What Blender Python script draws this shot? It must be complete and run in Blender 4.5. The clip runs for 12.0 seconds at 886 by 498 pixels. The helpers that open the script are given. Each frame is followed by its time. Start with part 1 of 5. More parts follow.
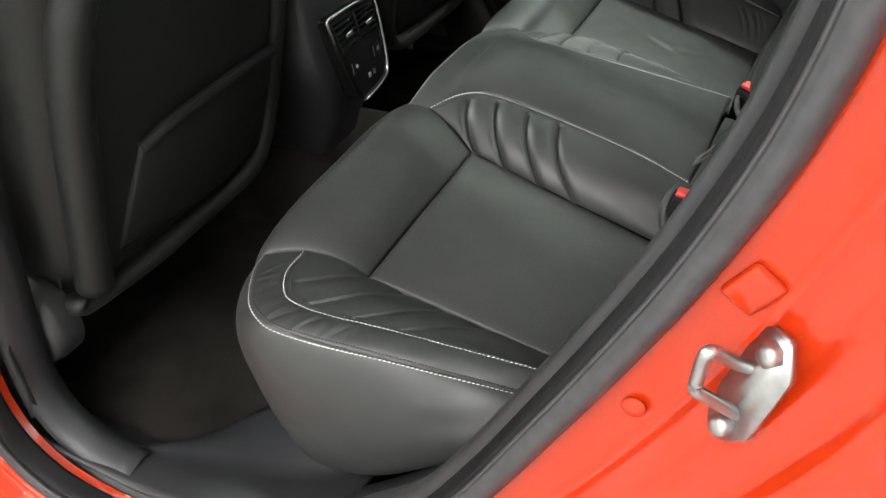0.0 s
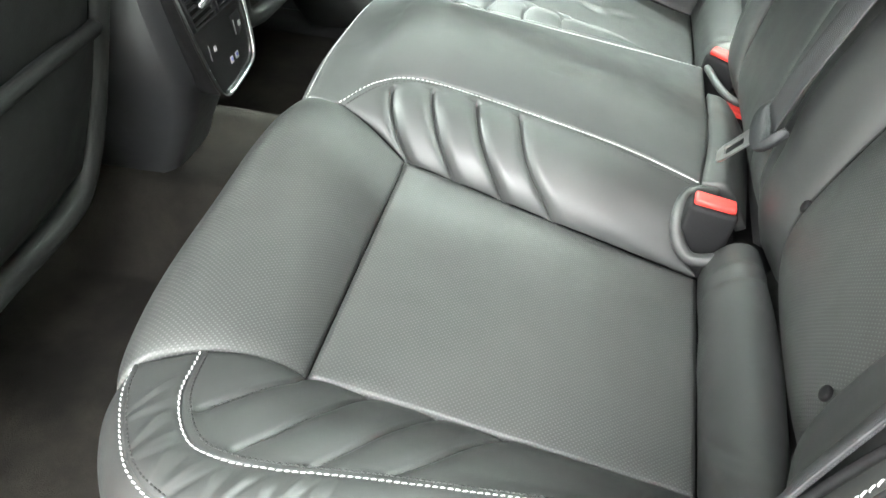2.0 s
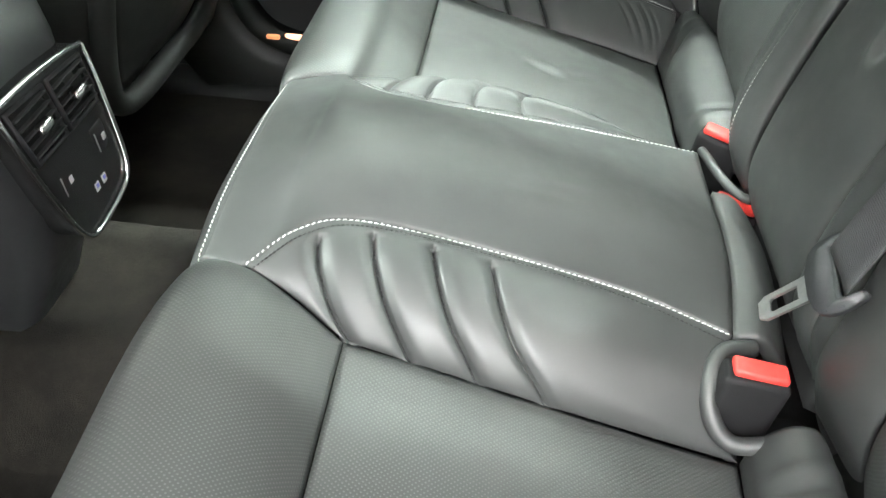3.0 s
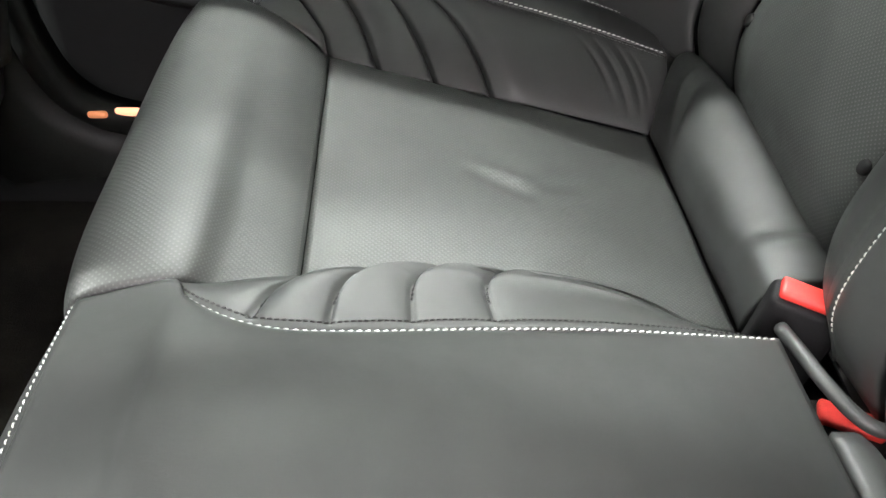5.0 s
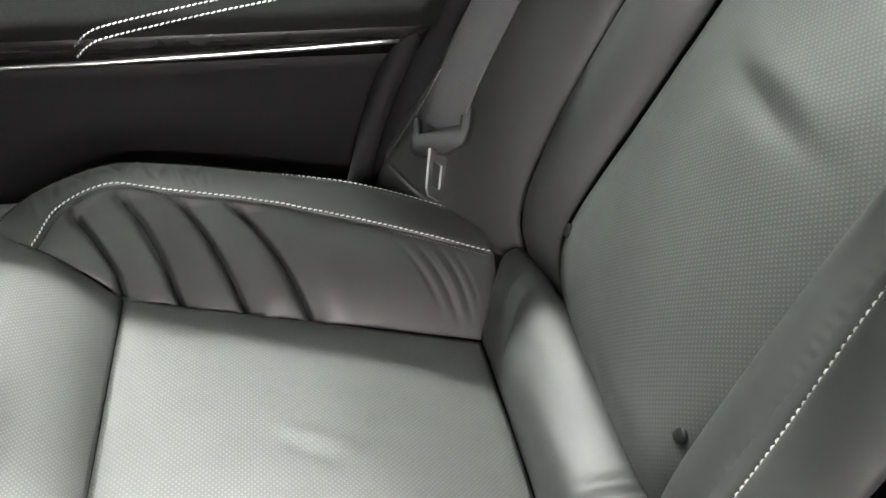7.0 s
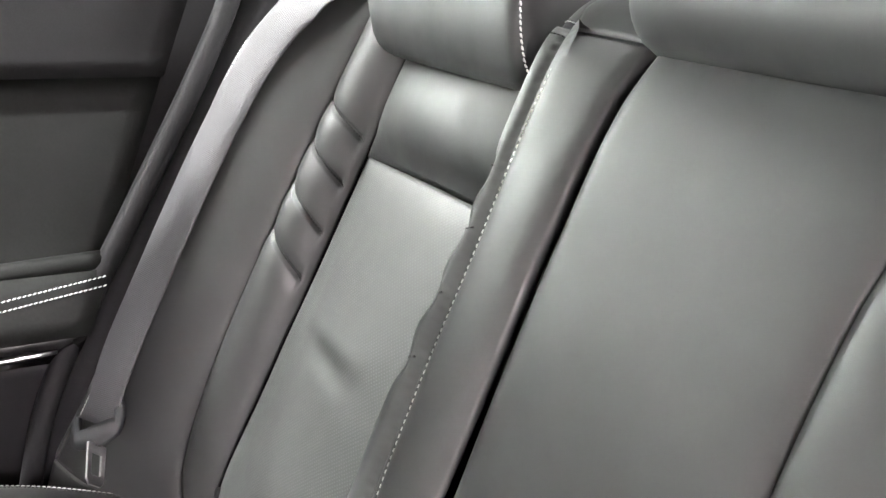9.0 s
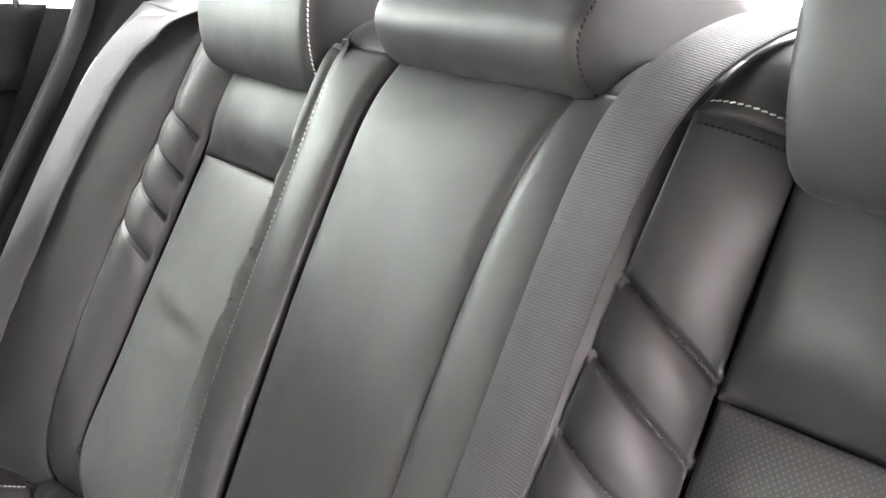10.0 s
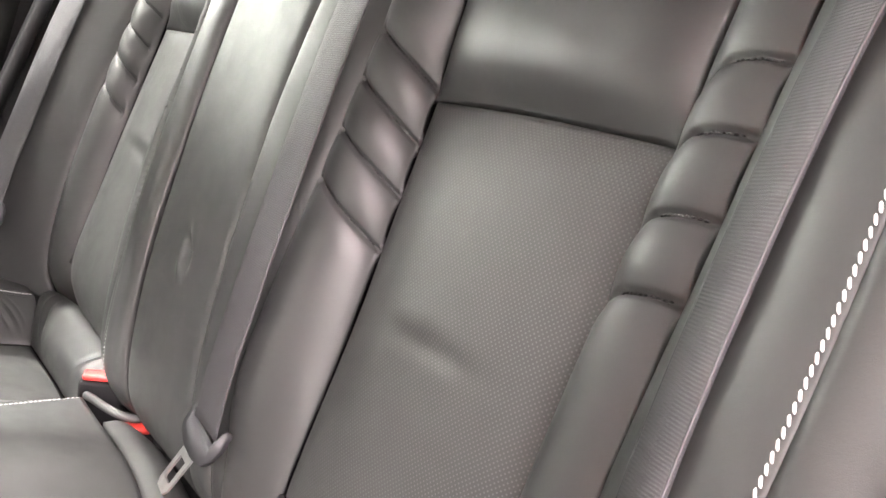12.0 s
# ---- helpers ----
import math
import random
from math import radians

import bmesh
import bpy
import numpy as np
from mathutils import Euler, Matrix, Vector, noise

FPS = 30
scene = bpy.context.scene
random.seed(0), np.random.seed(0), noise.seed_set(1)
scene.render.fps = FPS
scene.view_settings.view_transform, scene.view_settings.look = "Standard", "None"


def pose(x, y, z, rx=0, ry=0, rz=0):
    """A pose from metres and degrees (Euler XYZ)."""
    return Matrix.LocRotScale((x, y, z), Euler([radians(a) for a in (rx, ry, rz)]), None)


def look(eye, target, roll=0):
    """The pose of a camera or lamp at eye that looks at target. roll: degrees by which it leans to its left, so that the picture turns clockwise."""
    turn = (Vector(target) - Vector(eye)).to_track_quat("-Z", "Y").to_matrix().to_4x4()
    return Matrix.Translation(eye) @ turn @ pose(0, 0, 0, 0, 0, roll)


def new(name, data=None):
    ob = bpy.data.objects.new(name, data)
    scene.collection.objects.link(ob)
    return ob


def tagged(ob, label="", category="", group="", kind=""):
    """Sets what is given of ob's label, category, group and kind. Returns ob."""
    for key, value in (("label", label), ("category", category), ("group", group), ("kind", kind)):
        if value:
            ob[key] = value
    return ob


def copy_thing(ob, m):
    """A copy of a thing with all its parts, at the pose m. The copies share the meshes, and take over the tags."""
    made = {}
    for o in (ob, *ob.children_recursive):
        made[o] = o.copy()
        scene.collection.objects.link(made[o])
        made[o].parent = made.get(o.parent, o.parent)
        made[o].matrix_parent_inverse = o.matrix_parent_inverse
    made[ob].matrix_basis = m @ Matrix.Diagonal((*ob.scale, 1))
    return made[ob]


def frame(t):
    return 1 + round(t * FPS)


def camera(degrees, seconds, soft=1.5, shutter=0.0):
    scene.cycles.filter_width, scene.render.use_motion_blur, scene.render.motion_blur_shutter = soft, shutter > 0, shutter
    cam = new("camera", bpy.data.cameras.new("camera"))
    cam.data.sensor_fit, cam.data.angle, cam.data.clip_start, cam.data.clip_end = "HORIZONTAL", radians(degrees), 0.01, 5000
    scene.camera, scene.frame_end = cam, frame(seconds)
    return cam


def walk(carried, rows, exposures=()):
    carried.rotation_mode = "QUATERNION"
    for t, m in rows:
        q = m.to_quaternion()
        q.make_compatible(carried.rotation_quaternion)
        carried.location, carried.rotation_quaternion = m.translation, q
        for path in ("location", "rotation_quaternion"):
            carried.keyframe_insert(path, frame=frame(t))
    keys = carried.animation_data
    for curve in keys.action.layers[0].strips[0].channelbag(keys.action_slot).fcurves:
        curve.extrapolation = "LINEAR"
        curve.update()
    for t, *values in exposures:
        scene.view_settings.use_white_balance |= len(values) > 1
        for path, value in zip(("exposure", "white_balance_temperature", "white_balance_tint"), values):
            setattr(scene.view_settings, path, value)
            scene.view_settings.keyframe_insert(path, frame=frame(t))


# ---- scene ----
cam = camera(53.6, 12.0)
PATH = [
    (0, (0.463, -1.222, 1.244), (-0.249, 0.201, 0.032), -2.0),
    (0.5, (0.335, -1.189, 1.184), (-0.392, 0.216, -0.039), -1.7),
    (1, (0.268, -1.137, 1.122), (-0.334, 0.325, -0.104), 0.6),
    (1.5, (0.23, -1.077, 1.071), (-0.186, 0.442, -0.162), 1.3),
    (2, (0.192, -0.955, 1.072), (-0.105, 0.583, -0.171), 2.5),
    (2.5, (0.158, -0.81, 1.075), (-0.045, 0.743, -0.169), 3.3),
    (3, (0.11, -0.666, 1.05), (-0.008, 0.886, -0.205), 2.6),
    (3.2, (0.092, -0.607, 1.026), (0.009, 0.946, -0.232), 2.8),
    (4.8, (0.074, -0.26, 0.963), (0.146, 1.246, -0.351), 2.0),
    (5, (0.072, -0.227, 0.968), (0.155, 1.274, -0.35), 1.7),
    (5.5, (0.062, -0.137, 0.976), (0.166, 1.366, -0.339), 1.5),
    (6, (0.07, -0.09, 0.979), (0.177, 1.399, -0.352), 1.2),
    (6.5, (0.092, -0.073, 0.999), (0.304, 1.432, -0.3), 3.1),
    (7, (0.159, -0.088, 1.058), (0.463, 1.465, -0.166), 2.3),
    (7.5, (0.166, -0.09, 1.097), (0.698, 1.518, 0.033), 3.4),
    (7.7, (0.175, -0.121, 1.087), (0.762, 1.546, 0.152), 4.0),
    (9.3, (0.203, -0.29, 1.142), (1.234, 1.312, 0.533), 3.2),
    (9.5, (0.191, -0.315, 1.134), (1.294, 1.248, 0.55), 3.7),
    (9.7, (0.174, -0.387, 1.149), (1.309, 1.152, 0.564), 3.8),
    (10, (0.166, -0.471, 1.15), (1.319, 1.056, 0.569), 3.3),
    (10.5, (0.156, -0.568, 1.162), (1.334, 0.955, 0.622), 3.2),
    (11, (0.139, -0.654, 1.155), (1.33, 0.865, 0.631), 3.1),
    (11.5, (0.122, -0.752, 1.124), (1.304, 0.775, 0.604), 3.2),
    (12, (0.129, -0.838, 1.055), (1.219, 0.719, 0.433), 2.6),
]
EXPOSURES = [(0, -0.72, 6500, 10), (0.5, 0.62, 6400, 6), (1.0, 0.98, 6250, 5), (1.5, 1.05, 6250, 4), (2.5, 1.30, 6350, 6), (3.2, 0.88, 6350, 6), (5.5, 0.36, 6600, 18), (6.0, 0.36, 6620, 18), (6.5, 0.68, 6650, 19), (7.0, 0.98, 6620, 16), (7.5, 1.04, 6600, 12), (9.5, 1.55, 6600, 27), (10.5, 1.05, 6600, 21), (11.5, 1.20, 6600, 23), (12.0, 1.42, 6950, 27)]
walk(cam, [(t, look(eye, target, roll)) for t, eye, target, roll in PATH], EXPOSURES)

# ---- world, lamps, exposure ----
world = bpy.data.worlds.new("hall_daylight")
scene.world = world
world.use_nodes = True
wn = world.node_tree.nodes
sky = wn.new("ShaderNodeTexSky")
sky.sky_type = "NISHITA"
sky.sun_disc = False
sky.sun_elevation = radians(38)
sky.sun_rotation = radians(200)
wn["Background"].inputs[1].default_value = 0.08
world.node_tree.links.new(sky.outputs[0], wn["Background"].inputs[0])
scene.view_settings.exposure = 0.0


def area_lamp(name, at, target, sx, sy, watts, colour):
    data = bpy.data.lights.new(name, "AREA")
    data.shape, data.size, data.size_y, data.energy, data.color = "RECTANGLE", sx, sy, watts, colour
    ob = new(name, data)
    ob.matrix_world = look(at, target)
    return ob


LAMPS = [(0.4, -3.25, 4.6, 4.0, 260), (-0.4, -4.75, 4.6, 6.0, 600), (-0.4, -5.40, 4.6, 6.0, 280), (-0.4, -8.30, 4.6, 6.0, 950), (-6.0, 0.0, 4.6, 1.7, 1500), (3.6, 0.0, 4.6, 1.7, 900), (0.4, 2.6, 4.6, 6.8, 700), (0.4, 3.9, 4.6, 6.8, 160)]
for lx, ly, lz, long, watts in LAMPS:
    area_lamp("hall_light", (lx, ly, lz - 0.03), (lx, ly, 0), long, 0.14, watts, (1.0, 0.965, 0.965) if ly < -1 else (0.92, 1.0, 0.93))


# ---- materials ----
def material(name):
    m = bpy.data.materials.new(name)
    m.use_nodes = True
    return m, m.node_tree, m.node_tree.nodes["Principled BSDF"]


def node(tree, kind, values=(), operation="", feature="", bands=""):
    n = tree.nodes.new(kind)
    if operation:
        n.operation = operation
    if feature:
        n.feature = feature
    if bands:
        n.bands_direction = bands
    for key, value in dict(values).items():
        n.inputs[key].default_value = value
    return n


def ramp_mix(tree, fac, a, b):
    mix = tree.nodes.new("ShaderNodeMix")
    mix.data_type = "RGBA"
    mix.inputs[6].default_value, mix.inputs[7].default_value = (*a, 1), (*b, 1)
    tree.links.new(fac, mix.inputs[0])
    return mix.outputs[2]


def noise_of(tree, scale, detail=4.0, rough=0.55, coords="Object"):
    tc = tree.nodes.new("ShaderNodeTexCoord")
    n = node(tree, "ShaderNodeTexNoise", {"Scale": scale, "Detail": detail, "Roughness": rough})
    tree.links.new(tc.outputs[coords], n.inputs["Vector"])
    return n.outputs["Fac"]


def spread(tree, fac, lo, hi, a=0.3, b=0.7):
    r = node(tree, "ShaderNodeMapRange", {"From Min": a, "From Max": b, "To Min": lo, "To Max": hi})
    tree.links.new(fac, r.inputs["Value"])
    return r.outputs["Result"]


def math_node(tree, op, a, b=None):
    n = node(tree, "ShaderNodeMath", operation=op)
    for i, v in enumerate((a, b)):
        if v is None:
            continue
        if isinstance(v, (int, float)):
            n.inputs[i].default_value = v
        else:
            tree.links.new(v, n.inputs[i])
    return n.outputs[0]


def bump(tree, bsdf, heights, distance=0.001):
    """Chains bumps: heights is a list of (socket, strength, distance)."""
    last = None
    for socket, strength, dist in heights:
        b = node(tree, "ShaderNodeBump", {"Strength": strength, "Distance": dist})
        tree.links.new(socket, b.inputs["Height"])
        if last:
            tree.links.new(last, b.inputs["Normal"])
        last = b.outputs["Normal"]
    tree.links.new(last, bsdf.inputs["Normal"])


def plain(name, a, b, rough, metal=0.0, scale=60.0, bumps=0.15, spec=0.5, rough_b=None, coat=0.0):
    m, t, p = material(name)
    fac = noise_of(t, scale)
    t.links.new(ramp_mix(t, spread(t, fac, 0, 1), a, b), p.inputs["Base Color"])
    big = noise_of(t, scale * 0.12)
    t.links.new(spread(t, big, rough, rough_b if rough_b else rough + 0.08), p.inputs["Roughness"])
    p.inputs["Metallic"].default_value = metal
    p.inputs["Specular IOR Level"].default_value = spec
    p.inputs["Coat Weight"].default_value = coat
    p.inputs["Coat Roughness"].default_value = 0.05
    if bumps:
        bump(t, p, [(fac, bumps, 0.0006)])
    return m


def leather(name, a, b, rough=0.50, holes=0.0, hole_x=0.0043):
    """Grained leather; holes: radius of its perforation in cells, laid out in metres of the panel."""
    m, t, p = material(name)
    big, fine = noise_of(t, 7.0, 3), noise_of(t, 420.0, 3)
    tc = t.nodes.new("ShaderNodeTexCoord")
    vor = node(t, "ShaderNodeTexVoronoi", {"Scale": 900.0}, feature="DISTANCE_TO_EDGE")
    t.links.new(tc.outputs["Object"], vor.inputs["Vector"])
    colour = ramp_mix(t, spread(t, big, 0, 1), a, b)
    t.links.new(spread(t, noise_of(t, 22.0, 4), rough - 0.06, rough + 0.08), p.inputs["Roughness"])
    p.inputs["Specular IOR Level"].default_value = 0.5
    heights = [(fine, 0.10, 0.0006), (spread(t, vor.outputs["Distance"], 0, 1, 0.0, 0.12), 0.12, 0.0003)]
    if holes:
        cell = node(t, "ShaderNodeVectorMath", operation="DIVIDE")
        t.links.new(tc.outputs["UV"], cell.inputs[0])
        cell.inputs[1].default_value = (hole_x, hole_x * 1.04, 1)
        dists = []
        for shift in ((0.0, 0.0, 0), (0.5, 0.5, 0)):
            add = node(t, "ShaderNodeVectorMath", operation="ADD")
            t.links.new(cell.outputs[0], add.inputs[0])
            add.inputs[1].default_value = shift
            fr = node(t, "ShaderNodeVectorMath", operation="FRACTION")
            t.links.new(add.outputs[0], fr.inputs[0])
            sub = node(t, "ShaderNodeVectorMath", operation="SUBTRACT")
            t.links.new(fr.outputs[0], sub.inputs[0])
            sub.inputs[1].default_value = (0.5, 0.5, 0)
            sep = t.nodes.new("ShaderNodeSeparateXYZ")
            t.links.new(sub.outputs[0], sep.inputs[0])
            xx = math_node(t, "MULTIPLY", sep.outputs[0], sep.outputs[0])
            yy = math_node(t, "MULTIPLY", math_node(t, "MULTIPLY", sep.outputs[1], sep.outputs[1]), 1.08)
            dists.append(math_node(t, "SQRT", math_node(t, "ADD", xx, yy)))
        d = math_node(t, "MINIMUM", *dists)
        hole = spread(t, d, 1.0, 0.0, holes * 0.75, holes * 1.3)
        colour_mix = t.nodes.new("ShaderNodeMix")
        colour_mix.data_type = "RGBA"
        t.links.new(hole, colour_mix.inputs[0])
        t.links.new(colour, colour_mix.inputs[6])
        # holes paler than the leather: glints at their rims put into the colour
        colour_mix.inputs[7].default_value = (0.070, 0.073, 0.070, 1)
        colour = colour_mix.outputs[2]
        heights.append((spread(t, d, 1.0, 0.0, holes * 0.5, holes * 2.4), 0.18, 0.0005))
    t.links.new(colour, p.inputs["Base Color"])
    bump(t, p, heights)
    return m


LEATHER = leather("black_leather", (0.022, 0.0235, 0.023), (0.031, 0.0325, 0.0315), 0.47)
PERFORATED = leather("perforated_black_leather", (0.030, 0.032, 0.031), (0.039, 0.041, 0.039), 0.46, holes=0.15)
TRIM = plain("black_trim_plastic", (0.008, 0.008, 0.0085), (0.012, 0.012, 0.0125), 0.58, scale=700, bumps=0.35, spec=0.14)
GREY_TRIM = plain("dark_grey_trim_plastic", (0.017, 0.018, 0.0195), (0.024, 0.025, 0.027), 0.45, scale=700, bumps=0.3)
CONSOLE = plain("dark_console_plastic", (0.013, 0.0135, 0.0145), (0.018, 0.0185, 0.0195), 0.42, scale=700, bumps=0.3)
SOFT_TRIM = plain("soft_black_door_covering", (0.0068, 0.0074, 0.0070), (0.0095, 0.0102, 0.0096), 0.60, scale=300, bumps=0.3, spec=0.14)
VINYL = plain("dark_seatback_vinyl", (0.009, 0.0098, 0.009), (0.014, 0.0150, 0.014), 0.50, scale=350, bumps=0.25, spec=0.30)
def carpet_material():
    m, t, p = material("dark_worn_carpet")
    fine, patch = noise_of(t, 520.0, 5, 0.7), noise_of(t, 9.0, 5, 0.65)
    worn = math_node(t, "MULTIPLY", spread(t, patch, 0.15, 1.0, 0.38, 0.66), spread(t, fine, 0.45, 1.0))
    t.links.new(ramp_mix(t, worn, (0.004, 0.0037, 0.0032), (0.028, 0.025, 0.021)), p.inputs["Base Color"])
    p.inputs["Roughness"].default_value = 0.95
    p.inputs["Specular IOR Level"].default_value = 0.1
    bump(t, p, [(fine, 0.9, 0.003), (patch, 0.3, 0.006)])
    return m


CARPET = carpet_material()
RUBBER = plain("black_rubber", (0.012, 0.012, 0.012), (0.022, 0.022, 0.022), 0.45, scale=120, bumps=0.2)
SATIN = plain("satin_grey_rubber", (0.028, 0.028, 0.030), (0.045, 0.045, 0.048), 0.40, scale=90, bumps=0.1)
RED = plain("orange_red_car_paint", (0.37, 0.021, 0.0015), (0.41, 0.024, 0.002), 0.5, scale=900, bumps=0.0, coat=1.0, spec=0.05)
CHROME = plain("chrome", (0.8, 0.8, 0.8), (0.85, 0.85, 0.85), 0.08, metal=1.0, scale=40, bumps=0.0)
STEEL = plain("zinc_steel", (0.38, 0.38, 0.38), (0.5, 0.5, 0.5), 0.32, metal=1.0, scale=90, bumps=0.15)
GLOSS = plain("gloss_black_plastic", (0.008, 0.008, 0.008), (0.012, 0.012, 0.012), 0.2, scale=60, bumps=0.0, spec=0.3)
THREAD = plain("white_thread", (0.56, 0.56, 0.54), (0.7, 0.7, 0.68), 0.7, scale=900, bumps=0.3)
DARK_THREAD = plain("black_thread", (0.008, 0.008, 0.008), (0.015, 0.015, 0.015), 0.7, scale=900, bumps=0.3)
BUCKLE_RED = plain("red_plastic", (0.62, 0.035, 0.03), (0.7, 0.05, 0.04), 0.35, scale=200, bumps=0.1)
WALL = plain("white_plaster", (0.62, 0.62, 0.6), (0.72, 0.72, 0.7), 0.8, scale=8, bumps=0.2)
CONCRETE = plain("grey_concrete", (0.22, 0.22, 0.21), (0.32, 0.32, 0.31), 0.5, scale=6, bumps=0.2)
LINING = plain("pale_grey_headlining", (0.22, 0.225, 0.22), (0.27, 0.275, 0.27), 0.95, scale=300, bumps=0.4)
MARK = plain("pale_grey_print", (0.25, 0.25, 0.25), (0.32, 0.32, 0.32), 0.6, scale=200, bumps=0.0)
LABEL = plain("blue_print", (0.05, 0.06, 0.25), (0.07, 0.08, 0.3), 0.5, scale=200, bumps=0.0)


def webbing_material():
    m, t, p = material("black_seat_belt_webbing")
    tc = t.nodes.new("ShaderNodeTexCoord")
    waves = []
    for axis, scale in (("X", 320.0), ("Y", 160.0)):
        w = node(t, "ShaderNodeTexWave", {"Scale": scale, "Distortion": 0.3}, bands=axis)
        t.links.new(tc.outputs["UV"], w.inputs["Vector"])
        waves.append(w.outputs["Fac"])
    weave = math_node(t, "MULTIPLY", waves[0], waves[1])
    t.links.new(ramp_mix(t, weave, (0.026, 0.026, 0.028), (0.060, 0.058, 0.063)), p.inputs["Base Color"])
    p.inputs["Roughness"].default_value = 0.6
    bump(t, p, [(weave, 0.5, 0.0008), (noise_of(t, 900.0), 0.2, 0.0004)])
    return m


WEBBING = webbing_material()


def glass_material():
    m, t, p = material("clear_glass")
    p.inputs["Base Color"].default_value = (0.9, 0.95, 0.93, 1)
    p.inputs["Transmission Weight"].default_value = 1.0
    p.inputs["Roughness"].default_value = 0.0
    p.inputs["IOR"].default_value = 1.01
    return m


GLASS = glass_material()


def glow(name, colour, strength):
    m, t, p = material(name)
    p.inputs["Base Color"].default_value = (*colour, 1)
    p.inputs["Emission Color"].default_value = (*colour, 1)
    p.inputs["Emission Strength"].default_value = strength
    return m


DAY = glow("bright_daylight", (0.97, 1.0, 0.98), 4.0)
DAY_GREEN = glow("green_tinted_daylight", (0.90, 1.0, 0.93), 8.0)
TUBE = glow("lamp_diffuser", (1.0, 0.97, 0.93), 6.0)
WARM = glow("warm_glow_patch", (1.0, 0.50, 0.28), 1.1)
WARM_DIM = glow("dim_glow_patch", (1.0, 0.36, 0.16), 0.22)


# ---- building helpers ----
def thing(name, label, category, group="", kind="", at=(0, 0, 0)):
    ob = new(name)
    ob.location = at
    ob.empty_display_size = 0.05
    return tagged(ob, label, category, group, kind)


def part(name, bm, mat, parent=None, label="", smooth=True, uv=None):
    """Links a bmesh as one mesh object under a thing or under a part."""
    bm.normal_update()
    me = bpy.data.meshes.new(name)
    bm.to_mesh(me)
    bm.free()
    me.materials.append(mat)
    for f in me.polygons:
        f.use_smooth = smooth
    ob = new(name, me)
    if parent:
        ob.parent = parent
        up = parent
        shift = Vector((0, 0, 0))
        while up:
            shift += up.location
            up = up.parent
        me.transform(Matrix.Translation(-shift))
    return tagged(ob, label)


def spline(points, n):
    """n points evenly spaced along a smooth curve through the given points."""
    p = [Vector(q) for q in points]
    if len(p) == 2:
        return [p[0].lerp(p[1], i / (n - 1)) for i in range(n)]
    ends = [2 * p[0] - p[1]] + p + [2 * p[-1] - p[-2]]
    fine = []
    for i in range(1, len(ends) - 2):
        a, b, c, d = ends[i - 1:i + 3]
        for k in range(24):
            s = k / 24
            fine.append(0.5 * (2 * b + (c - a) * s + (2 * a - 5 * b + 4 * c - d) * s * s + (3 * b - a - 3 * c + d) * s ** 3))
    fine.append(p[-1])
    run = [0.0]
    for a, b in zip(fine, fine[1:]):
        run.append(run[-1] + (b - a).length)
    out, j = [], 0
    for i in range(n):
        want = run[-1] * i / (n - 1)
        while j < len(run) - 2 and run[j + 1] < want:
            j += 1
        k = (want - run[j]) / max(run[j + 1] - run[j], 1e-9)
        out.append(fine[j].lerp(fine[j + 1], min(max(k, 0), 1)))
    return out


